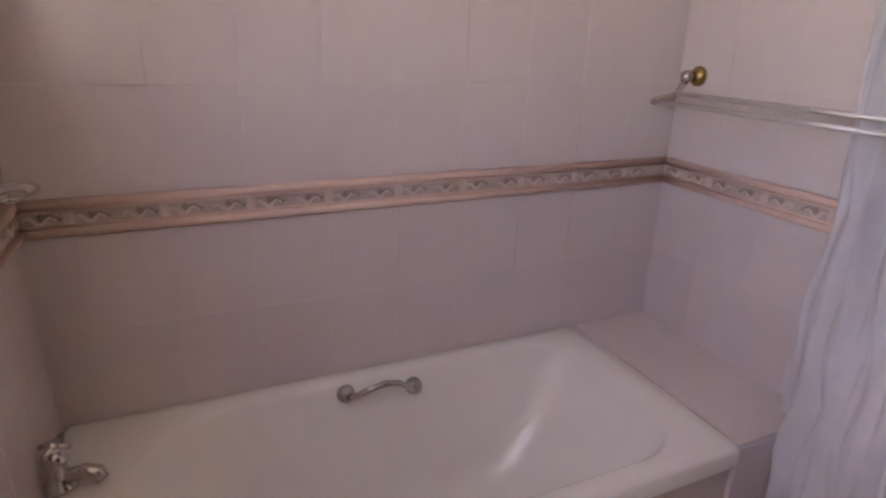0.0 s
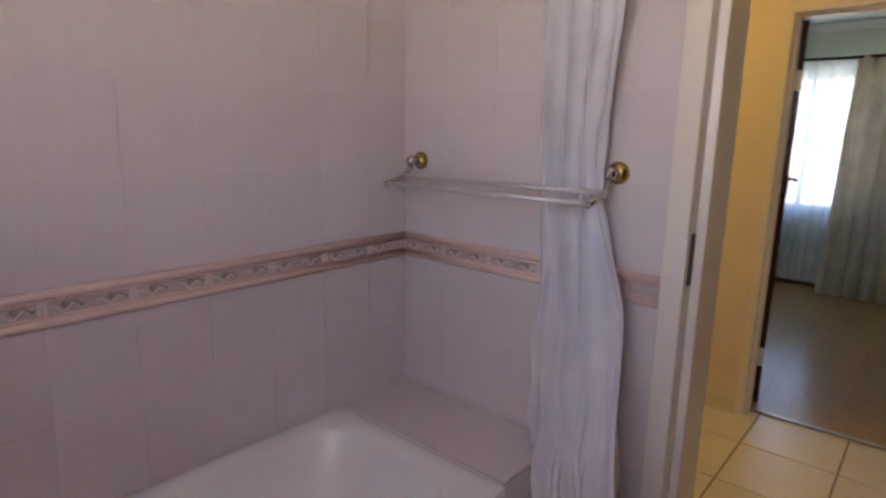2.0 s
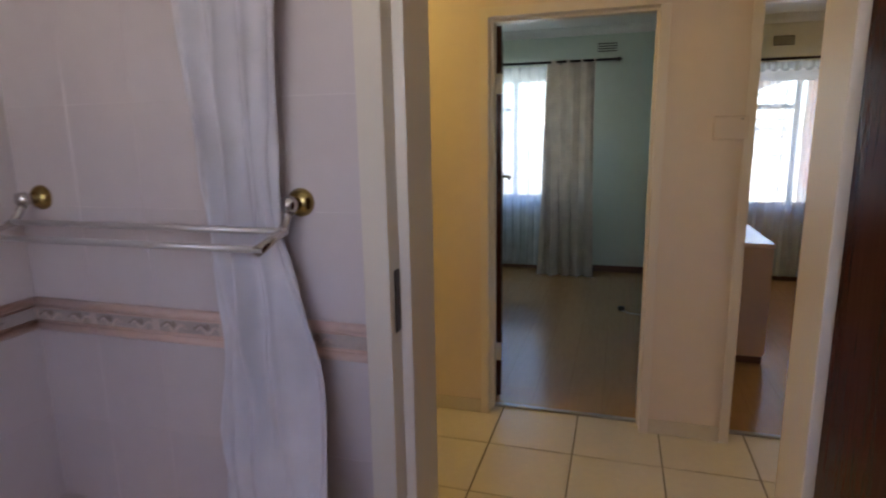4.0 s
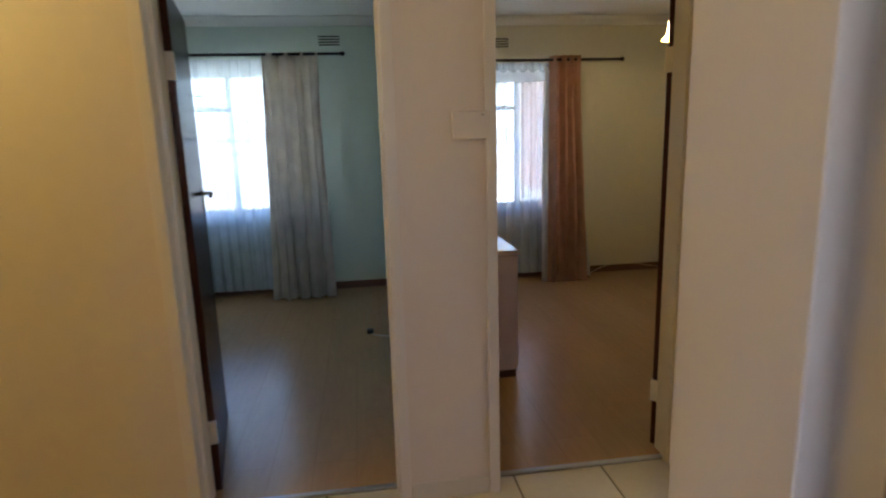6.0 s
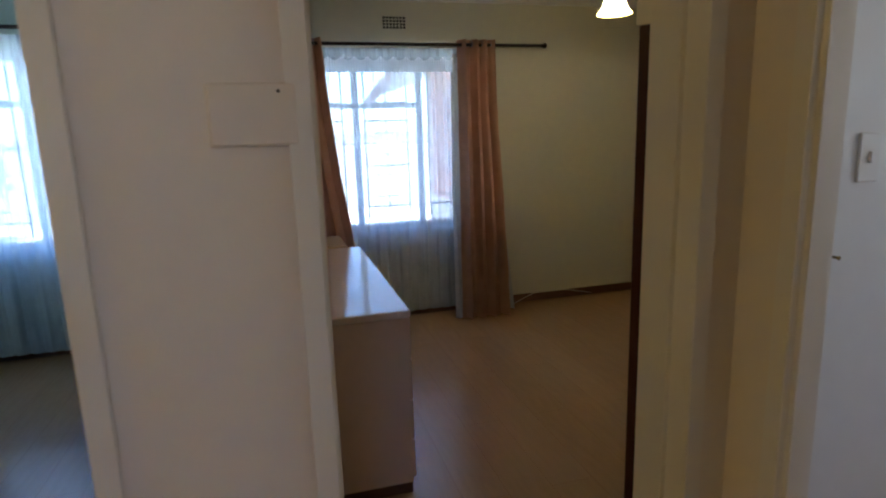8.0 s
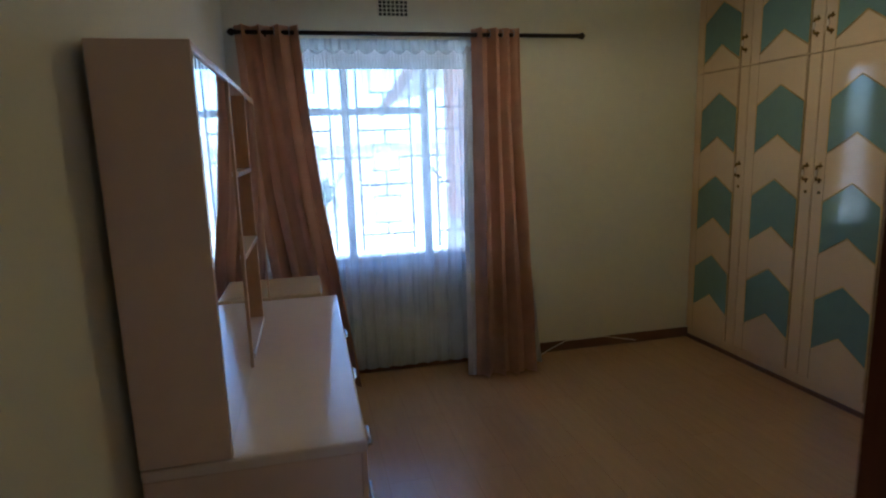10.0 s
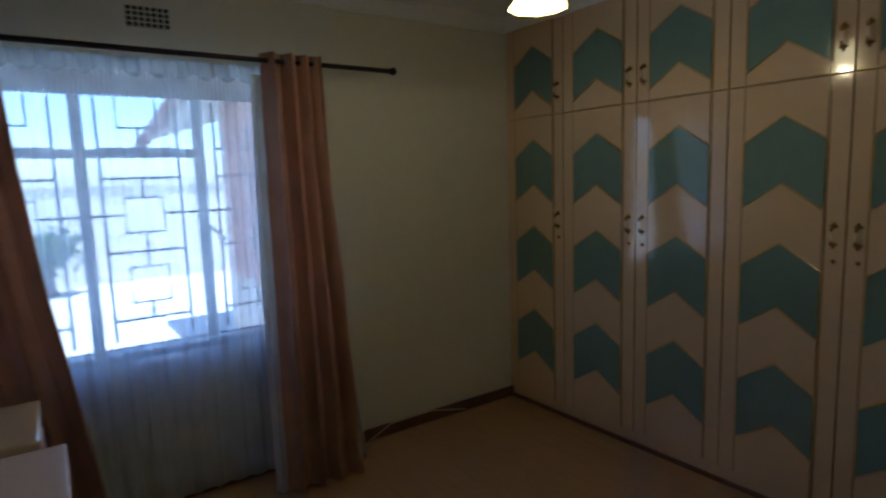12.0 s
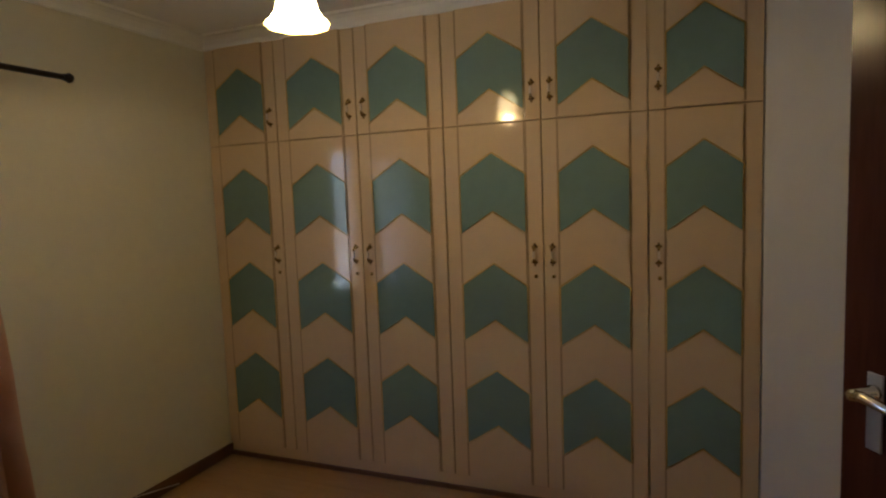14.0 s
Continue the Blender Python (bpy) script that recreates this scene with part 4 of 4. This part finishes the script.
def vent(y0, y1, z0, z1, slots, label):
    v = thing("wall_vent", (XO, (y0 + y1) / 2, z0), label, "wall vent", "wall vents")
    part("plate", boxes((XO - 0.006, XO + 0.001, y0, y1, z0, z1), bev=0.002), M_WALLMINT if slots else M_WALLOLIVE, v)
    # raised black blocks paint the shade inside the vent's openings
    if slots:
        for k in range(4):
            z = z0 + (k + 0.5) * (z1 - z0) / 4
            part("slot_shade", boxes((XO - 0.0075, XO - 0.0055, y0 + 0.008, y1 - 0.008, z - 0.005, z + 0.005)), M_BLACK, v, "black block for a slot's shade")
    else:
        for k in range(4):
            for i in range(7):
                y, z = y0 + (i + 0.5) * (y1 - y0) / 7, z0 + (k + 0.5) * (z1 - z0) / 4
                part("slot_shade", boxes((XO - 0.0075, XO - 0.0055, y - 0.0095, y + 0.0095, z - 0.0085, z + 0.0085)), M_BLACK, v, "black block for a square hole's shade")
    return v


vent(-1.165, -0.985, 2.243, 2.335, False, "plastered air vent with small square holes")
vent(0.40, 0.602, 2.27, 2.367, True, "plastered air vent with dark slots")

# ---- wardrobe ----
WX0 = 7.318                     # its corner at the outer wall
wx = [WX0, 6.828, 6.318, 5.829, 5.336, 4.863, 4.412]
WF, WS, WT, WB = WY0, 1.892, 2.46, 0.085
wd = thing("wardrobe", (5.87, -3.5, 0), "built-in cream lacquered wardrobe with green chevron panels", "wardrobe")
part("carcass", boxes((wx[6], WX0, -3.70, WF - 0.024, WB, WT)), M_CREAM, wd)
part("plinth", boxes((wx[6], WX0, -3.68, WF - 0.012, 0.004, WB), bev=0.003), M_CREAM, wd, "cream plinth board")
part("plinth_strip", boxes((wx[6], WX0, WF - 0.011, WF + 0.004, 0.004, 0.03), bev=0.003), M_SKIRT, wd, "dark brown floor strip")
part("top_board", boxes((wx[6], WX0, WF - 0.024, WF - 0.004, WT, CEIL - 0.005)), M_WALLOLIVE, wd)


def chevron(cx, hw, apex, low, rise, notch):
    """Outline of a panel with a roof-shaped top and, where notch is set, a roof-shaped bottom."""
    pts = [(cx - hw, low), (cx - hw, apex - rise), (cx, apex), (cx + hw, apex - rise), (cx + hw, low)]
    if notch:
        pts.append((cx, low + rise))
    return pts


def pull(bm, x, z, y):
    """Two leaf-shaped brass mounts with posts and the bow between them."""
    for s in (-1, 1):
        zc = z + s * 0.036
        lathe(bm, [(0.009, 0.0005), (0.010, 0.003), (0.006, 0.007), (0.005, 0.020)], (x, y, zc), "y", 10)
        for dx, dz in ((0.0, s * 0.014), (-0.010, s * 0.002), (0.010, s * 0.002)):
            lathe(bm, [(0.0062, 0.0005), (0.0062, 0.0025), (0.003, 0.0045), (0.0, 0.005)], (x + dx, y, zc + dz), "y", 8)
        tube(bm, [(x, y + 0.017, zc + s * 0.006), (x, y + 0.023, zc), (x, y + 0.026, z + s * 0.019)], [0.0035, 0.006, 0.005], 8)
    tube(bm, [(x, y + 0.026, z - 0.020), (x, y + 0.0265, z), (x, y + 0.026, z + 0.020)], 0.0040, 8)


def grip(bm, x, z, y):
    return lathe(bm, [(0.0045, -0.019), (0.0062, -0.012), (0.0068, 0.0), (0.0062, 0.012), (0.0045, 0.019)], (x, y + 0.0265, z), "z", 12)


def wardrobe_door(xa, xb, z0, z1, apexes, side, lower):
    """One door: slab, two side beads, chevron panels and a handle at the given side (-1: lower x)."""
    a, b = sorted((xa, xb))
    a, b = a + 0.003, b - 0.003
    d = part("door", boxes((a, b, WF - 0.022, WF, z0, z1), bev=0.002), M_CREAM, wd)
    cx, hw = (a + b) / 2, (b - a) * 0.335
    for s in (-1, 1):
        x = cx + s * (hw + 0.006)
        part("groove", boxes((x - 0.004, x + 0.004, WF + 0.0005, WF + 0.003, z0 + 0.006, z1 - 0.002)), M_GROOVE, d, "dark gold groove")
    rise, side_h, gap = 0.108, 0.280 if lower else 0.262, 0.008
    for k, ap in enumerate(apexes):
        bot = ap - rise - side_h
        bm = prism(bmesh.new(), chevron(cx, hw, ap, bot, rise, True), WF + 0.001, WF + 0.008, bev=0.005, slope=0.0025)
        part("green_panel", bm, M_GREEN, d, "sea green chevron panel")
        # bead added to imitate the lamp's glints on the panel's bevelled edge
        line = [(x, WF + 0.0065, z) for x, z in chevron(cx, hw + 0.003, ap + 0.004, bot - 0.003, rise, True)]
        part("glint_bead", tube(bmesh.new(), line, 0.0042, 8, True), M_GLINT, d, "thin gold bead added for glints on the panel's edge")
        nxt = apexes[k + 1] + gap if k + 1 < len(apexes) else None
        top = bot + rise - gap
        if nxt is not None:
            bm = prism(bmesh.new(), chevron(cx, hw, top, nxt - rise, rise, True), WF + 0.001, WF + 0.008, bev=0.005, slope=0.0025)
        else:
            bm = prism(bmesh.new(), chevron(cx, hw, top, z0 + 0.004, min(rise, top - z0 - 0.03), False), WF + 0.001, WF + 0.008, bev=0.005, slope=0.0025)
        part("cream_panel", bm, M_CREAM, d, "cream chevron panel")
    ap = apexes[0] + gap
    bm = prism(bmesh.new(), [(cx - hw, z1 - 0.004), (cx - hw, ap - rise), (cx, ap), (cx + hw, ap - rise), (cx + hw, z1 - 0.004)], WF + 0.001, WF + 0.008, bev=0.005, slope=0.0025)
    part("cream_panel", bm, M_CREAM, d, "cream head panel")
    hx = (b - 0.04) if side > 0 else (a + 0.04)
    hz = 1.256 if lower else z0 + 0.136
    bm = bmesh.new()
    pull(bm, hx, hz, WF)
    part("handle", bm, M_BRASS, d, "small aged brass pull handle")
    part("handle_grip", grip(bmesh.new(), hx, hz, WF), M_PORCELAIN, d, "cream porcelain grip")
    if lower:
        part("keyhole", lathe(bmesh.new(), [(0.009, 0.0), (0.009, 0.003), (0.004, 0.004), (0.0, 0.002)], (hx - 0.004, WF, 1.15), "y", 12), M_BRASS, d, "brass keyhole")


for k, side in enumerate((-1, -1, 1, -1, 1, 1)):
    wardrobe_door(wx[k], wx[k + 1], WB + 0.004, WS - 0.002, (1.750, 1.207, 0.665), side, True)
    wardrobe_door(wx[k], wx[k + 1], WS + 0.002, WT - 0.003, (2.32,), side, False)
# the front runs slightly askew to the room
wd.matrix_basis = pose(WX0, WY0, 0, 0, 0, SKEW) @ pose(-WX0, -WY0, 0) @ wd.matrix_basis

# ---- dresser with mirror unit ----
dr = thing("dresser", (5.65, -0.38, 0), "pinkish beige melamine dresser with glossy pale top and mirror unit", "dresser")
DX0, DX1, DY0, DY1, DZ = 4.934, 6.36, -0.60, -0.108, 0.79
part("plinth", boxes((DX0 + 0.01, DX1 - 0.01, DY0 + 0.02, DY1, 0.004, 0.05)), M_SKIRT, dr, "dark brown plinth")
part("body", boxes((DX0 + 0.008, DX1 - 0.008, DY0 + 0.016, DY1, 0.05, DZ - 0.032), bev=0.002), M_DRESS, dr)
part("top", boxes((DX0, DX1, DY0, DY1, DZ - 0.030, DZ), bev=0.007, seg=2), M_DRTOP, dr, "glossy pinkish white top")
for k in range(3):
    for i in range(4):
        xa = DX0 + 0.02 + k * 0.463
        za = 0.065 + i * 0.173
        dw = part("drawer", boxes((xa, xa + 0.455, DY0 + 0.002, DY0 + 0.0155, za, za + 0.168), bev=0.002), M_DRESS, dr)
        part("handle", tube(bmesh.new(), [(xa + 0.17, DY0 + 0.002, za + 0.09), (xa + 0.18, DY0 - 0.022, za + 0.09), (xa + 0.275, DY0 - 0.022, za + 0.09), (xa + 0.285, DY0 + 0.002, za + 0.09)], 0.006, 8), M_CHROME, dw, "chrome bow handle")
HY, HT = -0.300, 1.685
part("side_panel", boxes((DX0 + 0.002, DX0 + 0.020, HY, DY1, DZ + 0.001, HT), bev=0.002), M_DRESS, dr, "pinkish beige end panel")
part("top_board", boxes((DX0 + 0.021, DX1 - 0.001, HY + 0.001, DY1, HT - 0.018, HT), bev=0.002), M_DRESS, dr)
part("back_board", boxes((DX0 + 0.021, DX1 - 0.002, DY1 - 0.012, DY1 - 0.001, DZ + 0.001, HT - 0.019)), M_SHELF, dr, "tan back board")
MX, NX = 5.50, 5.95
part("mirror_board", boxes((DX0 + 0.021, MX - 0.001, HY + 0.012, HY + 0.026, DZ + 0.001, HT - 0.019)), M_DRESS, dr)
part("mirror", boxes((DX0 + 0.024, MX - 0.004, HY + 0.006, HY + 0.0115, DZ + 0.004, HT - 0.022), bev=0.001), M_MIRROR, dr, "large frameless mirror")
for x in (MX, NX, DX1 - 0.02):
    part("upright", boxes((x, x + 0.018, HY + 0.001, DY1 - 0.013, DZ + 0.001, HT - 0.019), bev=0.001), M_SHELF, dr, "tan upright board")
for z in (0.815, 1.135, 1.39):
    part("shelf", boxes((MX + 0.0185, NX - 0.0005, HY - 0.004, DY1 - 0.013, z, z + 0.016), bev=0.002), M_DRTOP, dr, "white shelf")
part("narrow_mirror", boxes((NX + 0.020, DX1 - 0.022, HY + 0.004, HY + 0.009, DZ + 0.004, HT - 0.022)), M_MIRROR, dr, "narrow mirror strip")
part("narrow_board", boxes((NX + 0.019, DX1 - 0.021, HY + 0.0095, HY + 0.022, DZ + 0.002, HT - 0.02)), M_SHELF, dr)

ns = thing("bedside_cabinet", (6.68, -0.40, 0), "beige bedside cabinet with rounded top and chrome handles", "cabinet")
part("body", boxes((6.46, 6.86, -0.52, -0.13, 0.06, 0.745), bev=0.004), M_DRESS, ns)
part("top", boxes((6.45, 6.87, -0.535, -0.125, 0.745, 0.783), bev=0.012, seg=3), M_CREAM, ns)
part("plinth", boxes((6.47, 6.85, -0.505, -0.14, 0.004, 0.06)), M_SKIRT, ns, "dark plinth")
for i in range(3):
    za = 0.075 + i * 0.207
    dw = part("drawer", boxes((6.475, 6.845, -0.533, -0.521, za, za + 0.2), bev=0.003), M_DRESS, ns)
    part("handle", tube(bmesh.new(), [(6.60, -0.532, za + 0.11), (6.61, -0.56, za + 0.11), (6.71, -0.56, za + 0.11), (6.72, -0.532, za + 0.11)], 0.006, 8), M_CHROME, dw, "chrome bow handle")

# ---- lamps and small things ----
pl = thing("pendant_lamp", (LX, LY, CEIL), "lit frosted tulip glass pendant lamp under the ceiling", "lamp")
part("ceiling_rose", lathe(bmesh.new(), [(0.05, 0.0), (0.05, -0.012), (0.03, -0.03), (0.012, -0.036), (0.0, -0.037)], (LX, LY, CEIL), seg=20), M_BRASS, pl, "brass ceiling rose")
part("stem", tube(bmesh.new(), [(LX, LY, CEIL - 0.03), (LX, LY, 2.27)], 0.008, 8), M_BRASS, pl, "brass stem")
part("holder", lathe(bmesh.new(), [(0.012, 0.05), (0.028, 0.04), (0.034, 0.0), (0.030, -0.02)], (LX, LY, 2.252), seg=18), M_BRASS, pl, "brass lamp holder")
part("shade", lathe(bmesh.new(), [(0.028, 0.150), (0.042, 0.145), (0.052, 0.125), (0.055, 0.10), (0.057, 0.07), (0.063, 0.04), (0.075, 0.018), (0.086, 0.006)], (LX, LY, 2.077), seg=80, wave=0.08, lobes=9), M_SHADE, pl, "frosted glass tulip shade")
part("rim", lathe(bmesh.new(), [(0.0855, 0.0065), (0.092, 0.001), (0.0935, -0.004), (0.089, 0.0)], (LX, LY, 2.077), seg=80, wave=0.085, lobes=9), M_SHADETIP, pl, "yellow fluted glass rim")

ps = thing("passage_lamp", (3.2, 1.9, CEIL), "bare lit bulb in a white passage lamp holder", "lamp")
part("base", lathe(bmesh.new(), [(0.05, 0.0), (0.05, -0.02), (0.022, -0.03), (0.022, -0.07), (0.0, -0.071)], (3.2, 1.9, CEIL), seg=24), M_WHITE, ps)
part("bulb", lathe(bmesh.new(), [(0.012, 0.0), (0.016, -0.02), (0.03, -0.05), (0.028, -0.075), (0.0, -0.09)], (3.2, 1.9, CEIL - 0.07), seg=20), M_SHADE, ps, "lit glass bulb")

cb = solid("floor_cable", tube(bmesh.new(), [(7.2, -1.95, 0.02), (7.25, -2.05, 0.04), (7.285, -2.2, 0.082), (7.295, -2.5, 0.080), (7.28, -2.75, 0.03)], 0.003, 6), M_FRAME, "thin cream cable along the skirting", "cable", kind="")
pg = thing("floor_plug", (5.924, 0.28, 0.004), "small black plug with a thin white lead on the floor", "plug")
part("plug_body", boxes((5.90, 5.945, 0.255, 0.305, 0.0045, 0.04), bev=0.008, seg=2), M_BLACK, pg)
part("lead", tube(bmesh.new(), [(5.90, 0.27, 0.012), (5.85, 0.22, 0.008), (5.82, 0.13, 0.008), (5.88, 0.06, 0.008), (6.1, 0.055, 0.01)], 0.0018, 6), M_PLASTIC, pg, "thin white lead")

# ---- tiles, last ----
floor_p = solid("floor_passage", boxes((XB2 - 0.18, XE2 + 0.02, YEND2 + 0.06, 3.1, -0.06, -0.004)), M_FGROUT, "dark grouted bed of ivory tiles", "floor")
tile_mesh = mesh_from(boxes((-0.197, 0.197, -0.197, 0.197, -0.008, 0.0), bev=0.002), "tile", M_FLOORTILE)
TX, TY = 3.95, 0.503
for i in range(5):
    for j in range(-5, 7):
        x, y = TX - 0.2 - i * 0.4, TY - 0.2 + j * 0.4
        o = new("tile", tile_mesh)
        o.parent, o.location = floor_p, (x, y, 0)
sk = solid("skirting_tiles", boxes((XE - 0.009, XE + 0.001, D1[1] + 0.043, 3.1, 0.001, 0.075), (XE - 0.009, XE + 0.001, D2[1] + 0.043, D1[0] - 0.043, 0.001, 0.075), (XE - 0.009, XE + 0.001, YEND, D2[0] - 0.043, 0.001, 0.075),
     (D3[1] + 0.043, XE - 0.009, YEND - 0.001, YEND + 0.009, 0.001, 0.075), bev=0.002), M_FLOORTILE, "ivory tile skirting", "baseboard")

TW, TH = 0.1765, 0.220
wall_mesh = mesh_from(boxes((-TW / 2 + 0.0004, TW / 2 - 0.0004, -0.004, 0.004, -TH / 2 + 0.0004, TH / 2 - 0.0004), bev=0.0007), "tile", M_TILE)
BZ0, BZ1 = 1.047, 1.126


def tiles(parent, along, face, a0, a1, start, turn, skip=None):
    """Tiles over a wall, in rows above and below the border; those cut at the ends or an opening are left whole but clipped by mesh."""
    rowsz = [BZ1 + TH * (k + 0.5) for k in range(7)] + [BZ0 - TH * (k + 0.5) for k in range(5)]
    n0 = math.floor((a0 - start) / TW)
    k = n0
    while start + k * TW < a1 - 0.003:
        b0, b1 = max(a0, start + k * TW), min(a1, start + (k + 1) * TW)
        k += 1
        if b1 - b0 < 0.004:
            continue
        for z in rowsz:
            z0, z1 = max(0.0, z - TH / 2), min(CEIL, z + TH / 2)
            if z1 - z0 < 0.01:
                continue
            mid = (b0 + b1) / 2
            if skip and skip(b0, b1, z):
                continue
            whole = abs(b1 - b0 - TW) < 1e-4 and abs(z1 - z0 - TH) < 1e-4
            if whole:
                me = wall_mesh
            else:
                me = mesh_from(boxes((-(b1 - b0) / 2 + 0.0008, (b1 - b0) / 2 - 0.0008, -0.004, 0.004, -(z1 - z0) / 2 + 0.0008, (z1 - z0) / 2 - 0.0008)), "tile", M_TILE)
            o = new("tile", me)
            o.parent = parent
            p = (mid, face, (z0 + z1) / 2) if along == "x" else (face, mid, (z0 + z1) / 2)
            o.matrix_basis = pose(*p, 0, 0, turn)


wn_, we_, ww_ = bpy.data.objects["wall_bath_north"], bpy.data.objects["wall_bath_east"], bpy.data.objects["wall_bath_west"]
tiles(wn_, "x", YN + 0.004, XW0, XB, 1.663, 0)
tiles(we_, "y", XB + 0.004, D0[1] + 0.076, YN, YN, 90)
tiles(we_, "y", XB + 0.004, -1.5, D0[0] - 0.076, YN, 90)
tiles(ww_, "y", XW0 - 0.004, -1.5, YN, YN, 90, lambda b0, b1, z: b1 > 0.1 and b0 < 0.9 and 1.25 < z < 2.15)
o = new("top_slab", mesh_from(boxes((-0.137, 0.137, -0.311, 0.311, -0.004, 0.004), bev=0.0012), "top_slab", M_TILE))
o.parent, o.location = ld, (1.862, 1.355, 0.602)
front_mesh = mesh_from(boxes((-0.137, 0.137, -0.004, 0.004, -0.145, 0.145), bev=0.0012), "tile", M_TILE)
for k in range(2):
    o = new("tile", front_mesh)
    o.parent, o.location = ld, (1.862, 1.046, 0.448 - k * 0.294)


def border(name, along, face, out, a0, a1, start, step=TW):
    """Relief border: two salmon mouldings and between them band tiles with leaves and scrolls. out: the way that it stands off the wall."""
    bd = thing(name, (a0, face, BZ0) if along == "x" else (face, a0, BZ0), "salmon and beige relief tile border on the bathroom wall", "tile border", "tile borders")
    bd["kind"] = "structure"

    def at(a, d, z):
        return (a, face + out * d, z) if along == "x" else (face + out * d, a, z)

    def strip(prof):
        bm = bmesh.new()
        A = [bm.verts.new(at(a0, d, z)) for d, z in prof]
        B = [bm.verts.new(at(a1, d, z)) for d, z in prof]
        for i in range(len(prof)):
            j = (i + 1) % len(prof)
            bm.faces.new((A[i], B[i], B[j], A[j])).smooth = True
        bm.faces.new(A)
        bm.faces.new(B[::-1])
        return bm

    h = BZ1 - BZ0
    for zc in (BZ0 + 0.010, BZ1 - 0.010):
        prof = [(-0.002, zc - 0.010)] + [(0.004 + 0.009 * math.cos(radians(a)), zc + 0.0098 * math.sin(radians(a))) for a in range(-90, 91, 30)] + [(-0.002, zc + 0.010)]
        part("moulding", strip(prof), M_PINK, bd, "rounded salmon moulding")
    for zc in (BZ0 + 0.0225, BZ1 - 0.0225):
        part("edge_line", strip([(-0.002, zc - 0.0022), (0.006, zc - 0.0022), (0.006, zc + 0.0022), (-0.002, zc + 0.0022)]), M_PINK, bd)
    za, zb = BZ0 + 0.025, BZ1 - 0.025
    zm = (za + zb) / 2
    k = math.floor((a0 - start) / step)
    while start + k * step < a1 - 0.003:
        b0, b1 = max(a0, start + k * step), min(a1, start + (k + 1) * step)
        full0 = start + k * step
        k += 1
        if b1 - b0 < 0.01:
            continue

        def slab(u0, u1, d, z0, z1):
            p, q = at(u0, -0.002, z0), at(u1, d, z1)
            return boxes((min(p[0], q[0]), max(p[0], q[0]), min(p[1], q[1]), max(p[1], q[1]), z0, z1), bev=0.0006)

        tl = part("band_tile", slab(b0 + 0.0012, b1 - 0.0012, 0.003, za, zb), M_BAND, bd)
        for u in (full0 + 0.005, full0 + step - 0.005):
            if b0 + 0.003 < u < b1 - 0.003:
                part("end_bar", slab(u - 0.0045, u + 0.0045, 0.0055, za + 0.001, zb - 0.001), M_SWIRL, tl, "pale end bar")
        for rep in range(2):
            o = full0 + step * (0.27 + 0.5 * rep)
            if o - 0.035 < b0 or o + 0.03 > b1:
                continue
            bm = bmesh.new()
            for cx, cz, rx, rz, tilt in ((0.0, 0.002, 0.012, 0.0062, 0.45), (0.014, 0.004, 0.009, 0.0045, -0.4), (-0.009, 0.006, 0.007, 0.0036, 0.9), (-0.020, -0.003, 0.007, 0.0032, -0.5), (0.025, -0.002, 0.006, 0.003, 0.6)):
                vs = []
                for q in range(10):
                    a = q * math.tau / 10
                    e, f = rx * math.cos(a), rz * math.sin(a)
                    vs.append(bm.verts.new(at(o + cx + e * math.cos(tilt) - f * math.sin(tilt), 0.0032, zm + cz + e * math.sin(tilt) + f * math.cos(tilt))))
                top = bm.verts.new(at(o + cx, 0.0062, zm + cz))
                for q in range(10):
                    bm.faces.new((vs[q], vs[(q + 1) % 10], top))
            part("leaf", bm, M_LEAF, tl, "dark leaf relief")
            bm = tube(bmesh.new(), [at(o - 0.040 + 0.006 * q, 0.0042, zm - 0.004 + 0.008 * math.sin(q * 0.95)) for q in range(11)], [0.0016 + 0.0022 * math.sin(q / 10 * math.pi) for q in range(11)], 6)
            part("scroll", bm, M_SWIRL, tl, "pale scroll relief")
    return bd


border("border_north", "x", YN, -1, XW0, XB, 1.663)
border("border_east", "y", XB, -1, D0[1] + 0.076, YN, YN)
border("border_west", "y", XW0, 1, -1.5, YN, YN)
